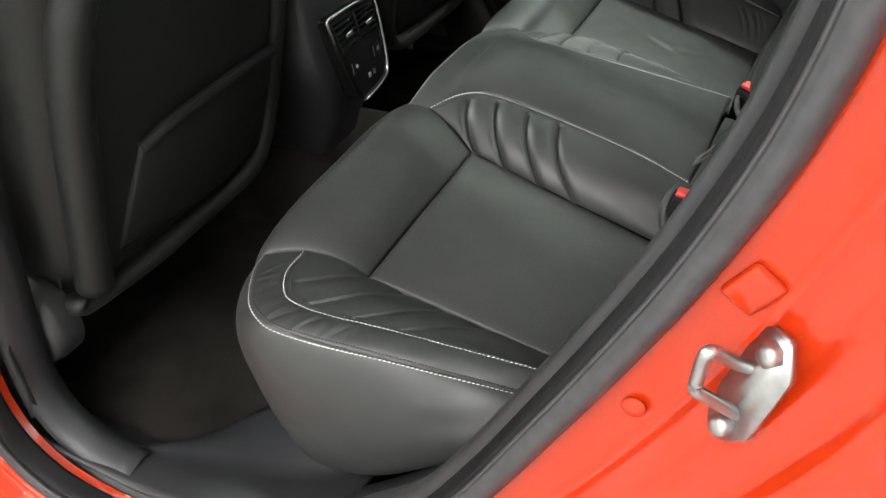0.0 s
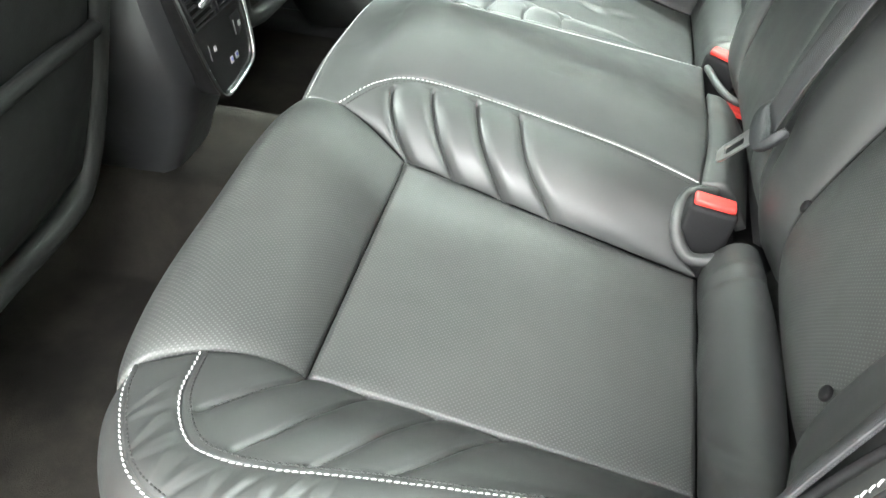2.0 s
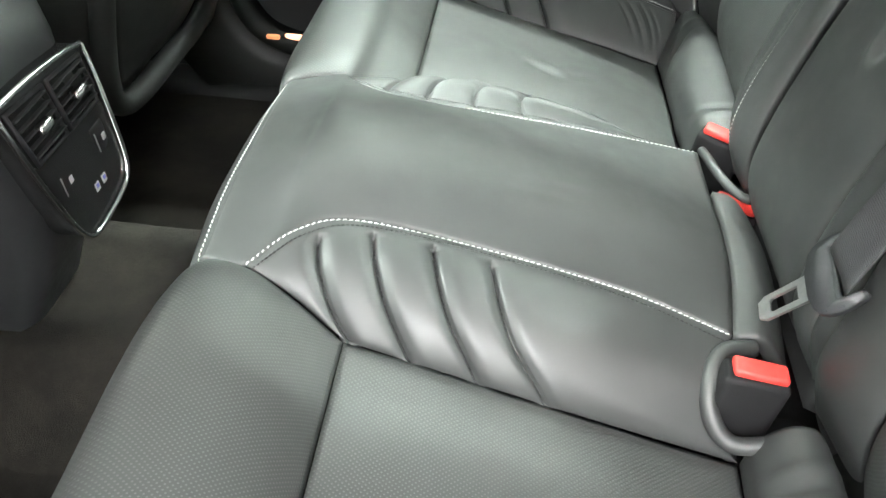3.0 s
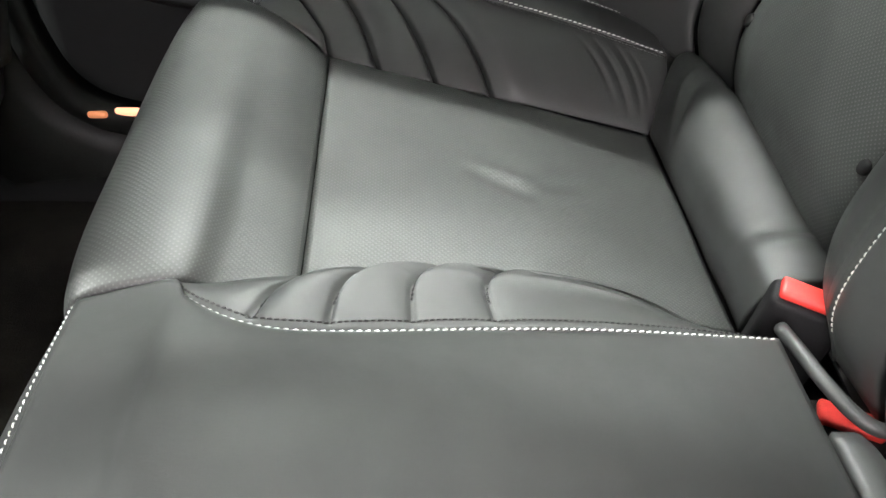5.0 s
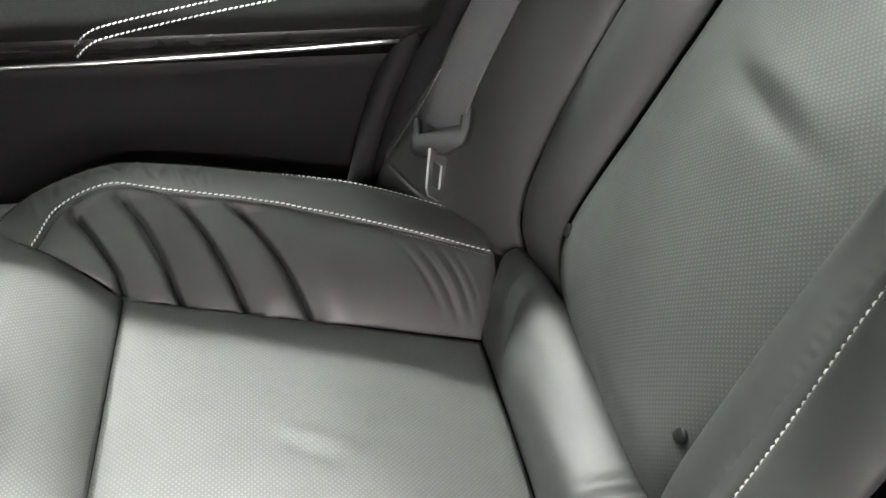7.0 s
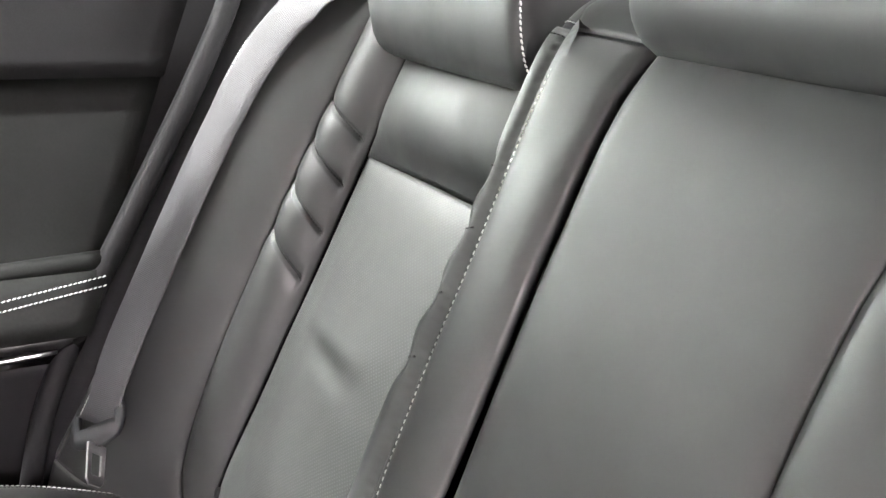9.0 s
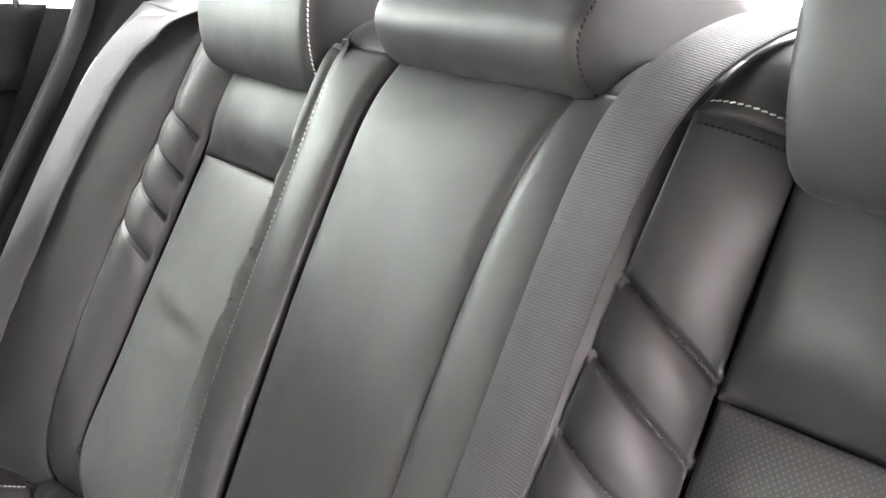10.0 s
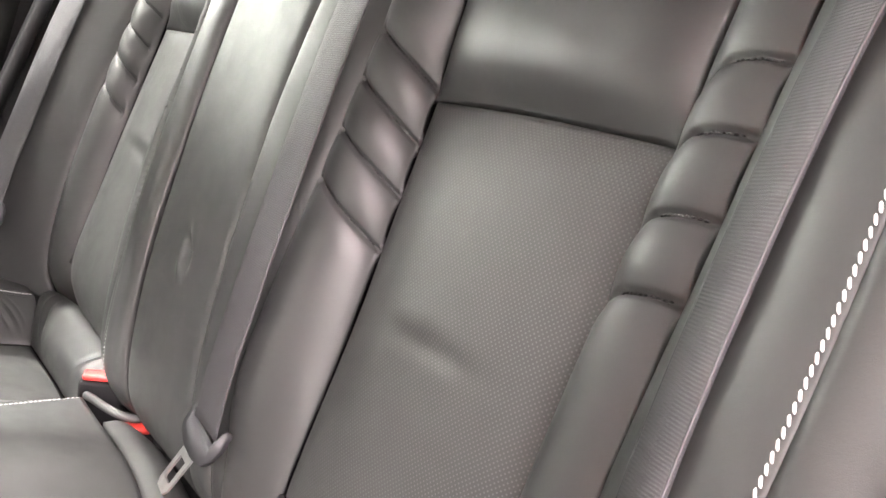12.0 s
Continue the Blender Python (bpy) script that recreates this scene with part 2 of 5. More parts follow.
class Panel:
    """A padded panel between four edge curves: v0 and v1 run along u; u0 and u1 run along v."""

    def __init__(self, v0, v1, u0, u1, out, step=0.005, puff=0.006, tuck=0.003, width=0.005, relief=None, power=2.0, open_edges=""):
        def length(c):
            q = spline(c, 30)
            return sum((b - a).length for a, b in zip(q, q[1:]))
        self.lu, self.lv = max(length(v0), length(v1)), max(length(u0), length(u1))
        nu, nv = max(int(self.lu / step), 6) + 1, max(int(self.lv / step), 6) + 1
        self.nu, self.nv = nu, nv
        a, b = np.array(spline(v0, nu)), np.array(spline(v1, nu))
        c, d = np.array(spline(u0, nv)), np.array(spline(u1, nv))
        u, v = np.linspace(0, 1, nu)[:, None, None], np.linspace(0, 1, nv)[None, :, None]
        p = (1 - v) * a[:, None] + v * b[:, None] + (1 - u) * c[None] + u * d[None]
        p = p - ((1 - u) * (1 - v) * a[0] + u * (1 - v) * a[-1] + (1 - u) * v * b[0] + u * v * b[-1])
        self.out = np.array(out, float)
        n = self.normals(p)
        uu, vv = np.broadcast_to(u[..., 0], (nu, nv)), np.broadcast_to(v[..., 0], (nu, nv))
        self.u, self.v = uu, vv
        big = 9.0
        du = np.minimum(uu * self.lu if "a" not in open_edges else big, (1 - uu) * self.lu if "b" not in open_edges else big)
        dv = np.minimum(vv * self.lv if "c" not in open_edges else big, (1 - vv) * self.lv if "d" not in open_edges else big)
        edge = np.minimum(du, dv)
        crown = (1 - np.abs(2 * uu - 1) ** power) * (1 - np.abs(2 * vv - 1) ** power)
        h = puff * crown - 0.5 * tuck * np.exp(-(edge / width) ** 1.3)
        if relief:
            h = h + relief(uu, vv, uu * self.lu, vv * self.lv, p)
        self.p = p + n * h[..., None]
        self.n = self.normals(self.p)

    def normals(self, p):
        n = np.cross(np.gradient(p, axis=0), np.gradient(p, axis=1))
        n /= np.linalg.norm(n, axis=-1, keepdims=True) + 1e-12
        return n if (n.reshape(-1, 3).mean(0) @ self.out) > 0 else -n

    def at(self, u, v):
        x, y = min(max(u, 0), 1) * (self.nu - 1), min(max(v, 0), 1) * (self.nv - 1)
        i, j = min(int(x), self.nu - 2), min(int(y), self.nv - 2)
        a, b = x - i, y - j
        def mix(g):
            return (1 - a) * (1 - b) * g[i, j] + a * (1 - b) * g[i + 1, j] + (1 - a) * b * g[i, j + 1] + a * b * g[i + 1, j + 1]
        return Vector(mix(self.p)), Vector(mix(self.n)).normalized()

    def bmesh(self, skirt=0.012):
        bm = bmesh.new()
        uv = bm.loops.layers.uv.new("UVMap")
        grid = [[bm.verts.new(self.p[i, j]) for j in range(self.nv)] for i in range(self.nu)]
        where = {}
        for i in range(self.nu):
            for j in range(self.nv):
                where[grid[i][j]] = (i / (self.nu - 1) * self.lu, j / (self.nv - 1) * self.lv)
        faces = [(grid[i][j], grid[i + 1][j], grid[i + 1][j + 1], grid[i][j + 1]) for i in range(self.nu - 1) for j in range(self.nv - 1)]
        rim = [(i, 0) for i in range(self.nu)] + [(self.nu - 1, j) for j in range(1, self.nv)]
        rim += [(i, self.nv - 1) for i in range(self.nu - 2, -1, -1)] + [(0, j) for j in range(self.nv - 2, 0, -1)]
        low = []
        for i, j in rim:
            w = bm.verts.new(Vector(self.p[i, j]) - skirt * Vector(self.n[i, j]))
            where[w] = where[grid[i][j]]
            low.append(w)
        for k in range(len(rim)):
            m = (k + 1) % len(rim)
            faces.append((grid[rim[k][0]][rim[k][1]], low[k], low[m], grid[rim[m][0]][rim[m][1]]))
        for f in faces:
            face = bm.faces.new(f)
            for loop in face.loops:
                loop[uv].uv = where[loop.vert]
        k = self.nu // 2
        bm.faces.ensure_lookup_table()
        mid = bm.faces[(self.nv - 1) * k + self.nv // 2]
        mid.normal_update()
        i, j = k, self.nv // 2
        if mid.normal.dot(Vector(self.n[i, j])) < 0:
            for face in bm.faces:
                face.normal_flip()
        return bm


def smooth01(x):
    x = np.clip(x, 0, 1)
    return x * x * (3 - 2 * x)


def channels(lines, length, narrow=0.0025, deep=0.003, wide=0.013, soft=0.004, along="u", ends=(0.0, 1.0), lee=1.0):
    """Quilted grooves: lines of (place at v = 0, place at v = 1), with more places between, as fractions along u."""
    def relief(u, v, du, dv, p):
        a, b = (u, v) if along == "u" else (v, u)
        h = np.zeros_like(u)
        gate = smooth01((b - ends[0] + 0.03) / 0.06) * smooth01((ends[1] + 0.03 - b) / 0.06)
        for line in lines:
            d = (a - np.interp(b, np.linspace(0, 1, len(line)), line)) * length
            h -= gate * (deep * np.exp(-(d / narrow) ** 2) + soft * np.exp(-(d / np.where(d > 0, wide * lee, wide)) ** 2))
        return h
    return relief


def folds(specs):
    """Creases: (u, v, turn in degrees, length, width, height) in metres of the panel."""
    def relief(u, v, du, dv, p):
        h = np.zeros_like(u)
        lu, lv = du.max(), dv.max()
        for cu, cv, turn, long, wide, high in specs:
            x, y = du - cu * lu, dv - cv * lv
            c, s = math.cos(radians(turn)), math.sin(radians(turn))
            a, b = (x * c + y * s) / long, (-x * s + y * c) / wide
            h += high * np.exp(-a * a - b * b)
        return h
    return relief


def lumps(scale, high, seed=0.0):
    def relief(u, v, du, dv, p):
        h = np.zeros_like(u)
        for i in range(u.shape[0]):
            for j in range(u.shape[1]):
                h[i, j] = high * noise.noise(Vector((du[i, j] * scale + seed, dv[i, j] * scale, seed)))
        return h
    return relief


def both(*reliefs):
    return lambda *a: sum(r(*a) for r in reliefs)


def stitch_row(bm, points, normals, every=0.0052, size=0.0042, wide=0.00072, twist=14):
    """Adds one thread stitch after another along the points."""
    run = [0.0]
    for a, b in zip(points, points[1:]):
        run.append(run[-1] + (b - a).length)
    count, j = int(run[-1] / every), 0
    for k in range(count):
        want = (k + 0.5) * every
        while j < len(run) - 2 and run[j + 1] < want:
            j += 1
        s = (want - run[j]) / max(run[j + 1] - run[j], 1e-9)
        at = points[j].lerp(points[j + 1], s)
        n = normals[j].lerp(normals[j + 1], s).normalized()
        ahead = (points[j + 1] - points[j]).normalized()
        side = n.cross(ahead).normalized()
        ahead = (ahead * math.cos(radians(twist)) + side * math.sin(radians(twist))).normalized()
        side = n.cross(ahead).normalized()
        rings = []
        for along, fat, up in ((-0.5, 0.35, -0.5), (-0.28, 1, 0.35), (0.28, 1, 0.35), (0.5, 0.35, -0.5)):
            c = at + ahead * size * along + n * wide * (up + 0.25)
            rings.append([bm.verts.new(c + wide * fat * (side * math.cos(q) + n * 0.8 * math.sin(q))) for q in (0, math.pi * 0.5, math.pi, math.pi * 1.5)])
        for r0, r1 in zip(rings, rings[1:]):
            for q in range(4):
                bm.faces.new((r0[q], r0[(q + 1) % 4], r1[(q + 1) % 4], r1[q]))
        bm.faces.new(rings[-1])
        bm.faces.new(rings[0][::-1])


def along_panel(panel, v=None, u=None, span=(0, 1), n=120):
    """Points and normals along a line of constant v or u on a panel."""
    pts, nrm = [], []
    for i in range(n):
        s = span[0] + (span[1] - span[0]) * i / (n - 1)
        p, q = panel.at(s, v) if u is None else panel.at(u, s)
        pts.append(p), nrm.append(q)
    return pts, nrm


def seam_thread(parent, rows, mat=None, label="contrasting white stitching", **kw):
    bm = bmesh.new()
    for pts, nrm in rows:
        stitch_row(bm, pts, nrm, **kw)
    return tagged(part("stitching", bm, mat or THREAD, parent, label), kind="stuff")


def slab(bm, corners_low, corners_high):
    """A solid from two loops of the same count."""
    lo = [bm.verts.new(c) for c in corners_low]
    hi = [bm.verts.new(c) for c in corners_high]
    n = len(lo)
    for i in range(n):
        bm.faces.new((lo[i], lo[(i + 1) % n], hi[(i + 1) % n], hi[i]))
    bm.faces.new(hi)
    bm.faces.new(lo[::-1])


def rounded_box(sx, sy, sz, r=0.004, m=None, seg=3):
    bm = bmesh.new()
    bmesh.ops.create_cube(bm, size=1, matrix=Matrix.Diagonal((sx, sy, sz, 1)))
    bmesh.ops.bevel(bm, geom=bm.edges[:], offset=min(r, 0.49 * min(sx, sy, sz)), segments=seg, profile=0.5, affect="EDGES")
    if m is not None:
        bmesh.ops.transform(bm, matrix=m, verts=bm.verts)
    return bm


def disc(radius, thick, m, seg=24, dome=0.0):
    bm = bmesh.new()
    rings = [(1.0, 0.0), (1.0, thick * 0.6), (0.9, thick), (0.5, thick + dome), (0.0, thick + dome * 1.2)]
    prev = None
    for k, h in rings:
        if k == 0:
            tip = bm.verts.new(m @ Vector((0, 0, h)))
            for i in range(seg):
                bm.faces.new((prev[i], prev[(i + 1) % seg], tip))
            break
        ring = [bm.verts.new(m @ Vector((radius * k * math.cos(6.2832 * i / seg), radius * k * math.sin(6.2832 * i / seg), h))) for i in range(seg)]
        if prev:
            for i in range(seg):
                bm.faces.new((prev[i], prev[(i + 1) % seg], ring[(i + 1) % seg], ring[i]))
        prev = ring
    return bm


def tube(points, radius, seg=10, closed=False, bm=None, flat=1.0, up=(0, 0, 1)):
    """A swept round or flattened rod."""
    bm = bm or bmesh.new()
    pts = [Vector(p) for p in points]
    n = len(pts)
    rings = []
    for i, p in enumerate(pts):
        a = pts[(i - 1) % n] if closed or i else pts[0]
        b = pts[(i + 1) % n] if closed or i < n - 1 else pts[-1]
        d = (b - a).normalized()
        side = d.cross(Vector(up))
        side = side.normalized() if side.length > 1e-4 else Vector((1, 0, 0))
        top = side.cross(d).normalized()
        rings.append([bm.verts.new(p + radius * (side * math.cos(q) + top * flat * math.sin(q))) for q in [6.28318 * k / seg for k in range(seg)]])
    for i in range(n if closed else n - 1):
        r0, r1 = rings[i], rings[(i + 1) % n]
        for k in range(seg):
            bm.faces.new((r0[k], r0[(k + 1) % seg], r1[(k + 1) % seg], r1[k]))
    if not closed:
        bm.faces.new(rings[0][::-1])
        bm.faces.new(rings[-1])
    return bm


def strap(points, sides, width, thick=0.0016):
    """A webbing band through points, its breadth along sides; UV in metres."""
    bm = bmesh.new()
    uv = bm.loops.layers.uv.new("UVMap")
    run, rows, where = 0.0, [], {}
    for i, (p, s) in enumerate(zip(points, sides)):
        if i:
            run += (points[i] - points[i - 1]).length
        d = (points[min(i + 1, len(points) - 1)] - points[max(i - 1, 0)]).normalized()
        s = (s - d * s.dot(d)).normalized()
        up = s.cross(d).normalized()
        row = []
        for k, h in ((-0.5, 0.3), (-0.47, 1), (-0.25, 0.9), (0, 0.9), (0.25, 0.9), (0.47, 1), (0.5, 0.3), (0.5, -0.3), (0, -0.5), (-0.5, -0.3)):
            w = bm.verts.new(p + s * width * k + up * thick * h)
            where[w] = (k * width, run)
            row.append(w)
        rows.append(row)
    for r0, r1 in zip(rows, rows[1:]):
        for k in range(len(r0)):
            m = (k + 1) % len(r0)
            f = bm.faces.new((r0[k], r0[m], r1[m], r1[k]))
            for loop in f.loops:
                loop[uv].uv = where[loop.vert]
    bm.faces.new(rows[0][::-1])
    bm.faces.new(rows[-1])
    return bm


def sheet(name, rows, mat, parent=None, label="", thick=0.0, flip=False):
    """A surface through rows of points, with thickness downwards along its normals."""
    bm = bmesh.new()
    grid = [[bm.verts.new(p) for p in row] for row in rows]
    for i in range(len(grid) - 1):
        for j in range(len(grid[0]) - 1):
            q = (grid[i][j], grid[i + 1][j], grid[i + 1][j + 1], grid[i][j + 1])
            bm.faces.new(q[::-1] if flip else q)
    if thick:
        bm.normal_update()
        bmesh.ops.solidify(bm, geom=bm.faces[:], thickness=thick)
    return part(name, bm, mat, parent, label)


def side_of(points, s):
    return [(x, s * y, z) for x, y, z in points]


def sheet_mesh(rows, thick):
    bm = bmesh.new()
    grid = [[bm.verts.new(p) for p in row] for row in rows]
    for i in range(len(grid) - 1):
        for j in range(len(grid[0]) - 1):
            bm.faces.new((grid[i][j], grid[i + 1][j], grid[i + 1][j + 1], grid[i][j + 1]))
    bm.normal_update()
    bmesh.ops.solidify(bm, geom=bm.faces[:], thickness=thick)
    return bm

# ---- large structure: hall, car shell ----
def quad_part(name, corners, mat, parent, label="", thick=0.02):
    a, b, c, d = [Vector(q) for q in corners]
    n = (b - a).cross(c - a).normalized()
    bm = bmesh.new()
    slab(bm, [q - n * thick for q in (a, b, c, d)], [a, b, c, d])
    return part(name, bm, mat, parent, label, smooth=False)


tagged(quad_part("ground", [(-9, -9, 0), (9, -9, 0), (9, 9, 0), (-9, 9, 0)], CONCRETE, None, thick=0.1), "grey concrete hall floor under the car", "floor", kind="structure")
tagged(quad_part("ceiling", [(-9, 9, 4.8), (9, 9, 4.8), (9, -9, 4.8), (-9, -9, 4.8)], WALL, None, thick=0.1), "white hall ceiling with lamps", "ceiling", kind="structure")
for nm, c in (("wall_west", [(-9, 9, 0), (-9, -9, 0), (-9, -9, 4.8), (-9, 9, 4.8)]), ("wall_south", [(-9, -9, 0), (9, -9, 0), (9, -9, 4.8), (-9, -9, 4.8)]),
              ("wall_east", [(9, -9, 0), (9, 9, 0), (9, 9, 0.9), (9, -9, 0.9)]), ("wall_east_top", [(9, -9, 4.2), (9, 9, 4.2), (9, 9, 4.8), (9, -9, 4.8)]),
              ("wall_north", [(9, 9, 0), (-9, 9, 0), (-9, 9, 0.9), (9, 9, 0.9)]), ("wall_north_top", [(9, 9, 4.2), (-9, 9, 4.2), (-9, 9, 4.8), (9, 9, 4.8)])):
    tagged(quad_part(nm, c, WALL, None, thick=0.1), "plain white hall wall", "wall", kind="structure")
tagged(quad_part("backdrop_east", [(9.6, -9.6, 0.5), (9.6, 9.6, 0.5), (9.6, 9.6, 4.8), (9.6, -9.6, 4.8)], DAY, None, thick=0.02), "bright overcast daylight outside the hall windows", "daylight", kind="structure")
tagged(quad_part("backdrop_north", [(9.6, 9.6, 0.5), (-9.6, 9.6, 0.5), (-9.6, 9.6, 4.8), (9.6, 9.6, 4.8)], DAY_GREEN, None, thick=0.02), "bright overcast daylight outside the hall windows", "daylight", kind="structure")


def hall_window(m):
    """A tall window frame with mullions, 3 m wide, standing in the wall's opening."""
    ob = thing("hall_window", "large white framed hall window", "window", "hall windows")
    for k in range(4):
        part("mullion", rounded_box(0.06, 0.08, 3.3, 0.01, pose(-1.5 + k, 0, 1.65)), WALL, ob)
    for z in (0.03, 2.2, 3.27):
        part("rail", rounded_box(3.0, 0.07, 0.06, 0.01, pose(0, 0, z)), WALL, ob)
    ob.matrix_world = m
    return ob


pattern = hall_window(pose(-7.5, 9.05, 0.9))
for k in range(1, 6):
    copy_thing(pattern, pose(-7.5 + 3 * k, 9.05, 0.9))
for k in range(6):
    copy_thing(pattern, pose(9.05, -7.5 + 3 * k, 0.9, 0, 0, 90))


def ceiling_lamp(long):
    lamp = thing("ceiling_light", "white strip lamp under the hall ceiling", "lamp", "hall lamps")
    part("frame", rounded_box(long + 0.06, 0.20, 0.05, 0.01, pose(0, 0, 0.035)), WALL, lamp)
    part("diffuser", rounded_box(long, 0.14, 0.02, 0.005, pose(0, 0, 0.005)), TUBE, lamp, "glowing diffuser")
    return lamp


for lx, ly, lz, long, watts in LAMPS:
    ceiling_lamp(long).location = (lx, ly, 4.73)

# door opening of the driver's rear door: x and z of the seal line
OPENING = [(0.100, 0.430), (0.188, 0.515), (0.256, 0.622), (0.313, 0.730), (0.366, 0.835), (0.411, 0.935), (0.446, 1.04), (0.460, 1.15), (0.43, 1.27), (0.33, 1.36), (0.15, 1.41),
           (-0.10, 1.42), (-0.26, 1.34), (-0.33, 1.15), (-0.355, 0.90), (-0.385, 0.62), (-0.41, 0.42), (-0.365, 0.318), (-0.25, 0.288), (-0.10, 0.302), (0.02, 0.350)]


def closed_loop(points, n):
    k = len(points)
    ext = points[-3:] + points + points[:3]
    c = spline([(x, 0, z) for x, z in ext], n * 3)
    start, end = Vector((points[0][0], 0, points[0][1])), None
    i0 = min(range(len(c) // 2), key=lambda i: (c[i] - start).length)
    i1 = min(range(len(c) // 2, len(c)), key=lambda i: (c[i] - start).length)
    return spline(c[i0:i1:2] + [c[i0]], n + 1)[:-1]


LOOP = closed_loop(OPENING, 120)
CENTRE = Vector((0.03, 0, 0.85))


def loop_ring(grow, y, loop=None):
    """The opening's outline pushed outwards by grow, at the given y."""
    loop = loop or LOOP
    out = []
    n = len(loop)
    for i, p in enumerate(loop):
        d = (loop[(i + 1) % n] - loop[i - 1]).normalized()
        nrm = Vector((d.z, 0, -d.x))
        if nrm.dot(p - CENTRE) < 0:
            nrm = -nrm
        g = grow(p) if callable(grow) else grow
        q = p + nrm * g
        out.append(Vector((q.x, y(p) if callable(y) else y, q.z)))
    return out


def ring_sheet(name, rings, mat, parent=None, label="", flip=False):
    bm = bmesh.new()
    vs = [[bm.verts.new(p) for p in r] for r in rings]
    n = len(vs[0])
    for a, b in zip(vs, vs[1:]):
        for i in range(n):
            q = (a[i], a[(i + 1) % n], b[(i + 1) % n], b[i])
            bm.faces.new(q[::-1] if flip else q)
    bmesh.ops.recalc_face_normals(bm, faces=bm.faces[:])
    return part(name, bm, mat, parent, label)


def widen(p):
    """The jamb is broad at the rear of the opening and narrow elsewhere."""
    return 1.0 + 1.6 * float(smooth01((p.x - 0.05) / 0.3))


body = thing("car_body", "glossy orange-red painted car body around the open rear door", "car", kind="structure")
JAMB = [(0.004, -0.752), (0.012, -0.775), (0.017, -0.782), (0.020, -0.7835), (0.0225, -0.7842), (0.0240, -0.7875), (0.0252, -0.7900), (0.0268, -0.7900), (0.0285, -0.7872), (0.0310, -0.7868), (0.0345, -0.7868), (0.0375, -0.7872), (0.0395, -0.7900), (0.0410, -0.7965),
        (0.0425, -0.7995), (0.0450, -0.8005), (0.0485, -0.8005), (0.0515, -0.8015), (0.0530, -0.8060), (0.0545, -0.8150), (0.0560, -0.8190), (0.0585, -0.8205), (0.066, -0.8215), (0.069, -0.8240), (0.071, -0.831), (0.078, -0.850), (0.083, -0.895), (0.087, -0.908), (0.092, -0.915), (0.16, -0.922), (0.2, -0.90)]


def jamb_ring(g, y):
    """One line of the jamb; the pressed steel bulges softly along its way."""
    swell = 0.0028 * math.sin(min(1.0, max(0.0, (g - 0.026) / 0.045)) * math.pi)
    return loop_ring(lambda p: g * (widen(p) if g > 0.021 else 1.0), lambda p: y - swell * (0.5 + math.sin(p.z * 26.0 + g * 60.0)))


ring_sheet("door_jamb", [jamb_ring(g, y) for g, y in JAMB], RED, body, "glossy orange-red door jamb")
part("drain_plug", disc(0.009, 0.0012, pose(0.391, -0.7876, 0.778, 90, 0, 0), 24, 0.0018), RED, body, "painted round plug in the jamb")
part("jamb_boss", rounded_box(0.026, 0.008, 0.032, 0.0039, pose(0.450, -0.7868, 0.905, 0, 35, 0)), RED, body, "painted raised boss on the jamb")
# seal: a satin bead with a lip outside a soft inner band
ring_sheet("door_seal", [loop_ring(g, y) for g, y in ((0.006, -0.790), (0.0015, -0.795), (0.0002, -0.7985), (0.0010, -0.8015), (0.0028, -0.8012), (0.0036, -0.7990), (0.0046, -0.7988), (0.007, -0.8008), (0.013, -0.8035), (0.020, -0.8015), (0.025, -0.794), (0.027, -0.785))], SATIN, body, "satin dark rubber door seal")
ring_sheet("seal_lip", [loop_ring(g, y) for g, y in ((0.006, -0.762), (-0.0030, -0.766), (-0.0046, -0.7675), (-0.0052, -0.770), (-0.0044, -0.784), (-0.0032, -0.7915), (-0.0018, -0.7935), (0.004, -0.7945))], TRIM, body, "dark textured rubber lip")


def ring_part(name, rings, keep, mat, parent, label):
    """A stretch of the ring where keep(point of the seal line) holds."""
    n = len(LOOP)
    start = next(i for i in range(n) if keep(LOOP[i]) and not keep(LOOP[i - 1]))
    idx = [(start + k) % n for k in range(n) if keep(LOOP[(start + k) % n])]
    return sheet(name, [[r[i] for r in rings] for i in idx], mat, parent, label, 0.003)


def tuck(d):
    """The band draws back towards the seal higher up the pillar."""
    return lambda p: -0.760 + (d + 0.760) * float(np.interp(p.z, (0.74, 0.90, 1.0), (1.0, 0.34, 0.06)))


ring_part("seal_band", [loop_ring(g, tuck(y)) for g, y in ((0.014, -0.706), (0.004, -0.714), (-0.003, -0.726), (-0.0072, -0.740), (-0.0082, -0.7430), (-0.0098, -0.7455), (-0.0106, -0.7490), (-0.0104, -0.7560), (-0.0094, -0.7585), (-0.0076, -0.7600), (-0.003, -0.7625), (0.006, -0.765))], lambda p: p.x > 0.04 or p.z > 0.70, GREY_TRIM, body, "black trim band with a smooth raised edge")
ring_part("pillar_foot", [loop_ring(0.004, -0.742), loop_ring(-0.004, -0.739), loop_ring(-0.010, -0.728), loop_ring(-0.013, -0.710), loop_ring(-0.013, -0.690)],
          lambda p: p.x < -0.24 and p.z < 0.74, GREY_TRIM, body, "grey plastic foot of the pillar trim")
ridge = spline([(-0.42, -0.715, 0.288), (-0.30, -0.690, 0.290), (-0.174, -0.656, 0.292), (-0.08, -0.642, 0.297), (-0.036, -0.634, 0.305), (0.06, -0.62, 0.350)], 31)
inner_rim = spline([(-0.42, -0.700, 0.272), (-0.335, -0.690, 0.272), (-0.280, -0.655, 0.273), (-0.220, -0.605, 0.275), (-0.190, -0.550, 0.276), (-0.13, -0.525, 0.30), (-0.02, -0.52, 0.340)], 31)
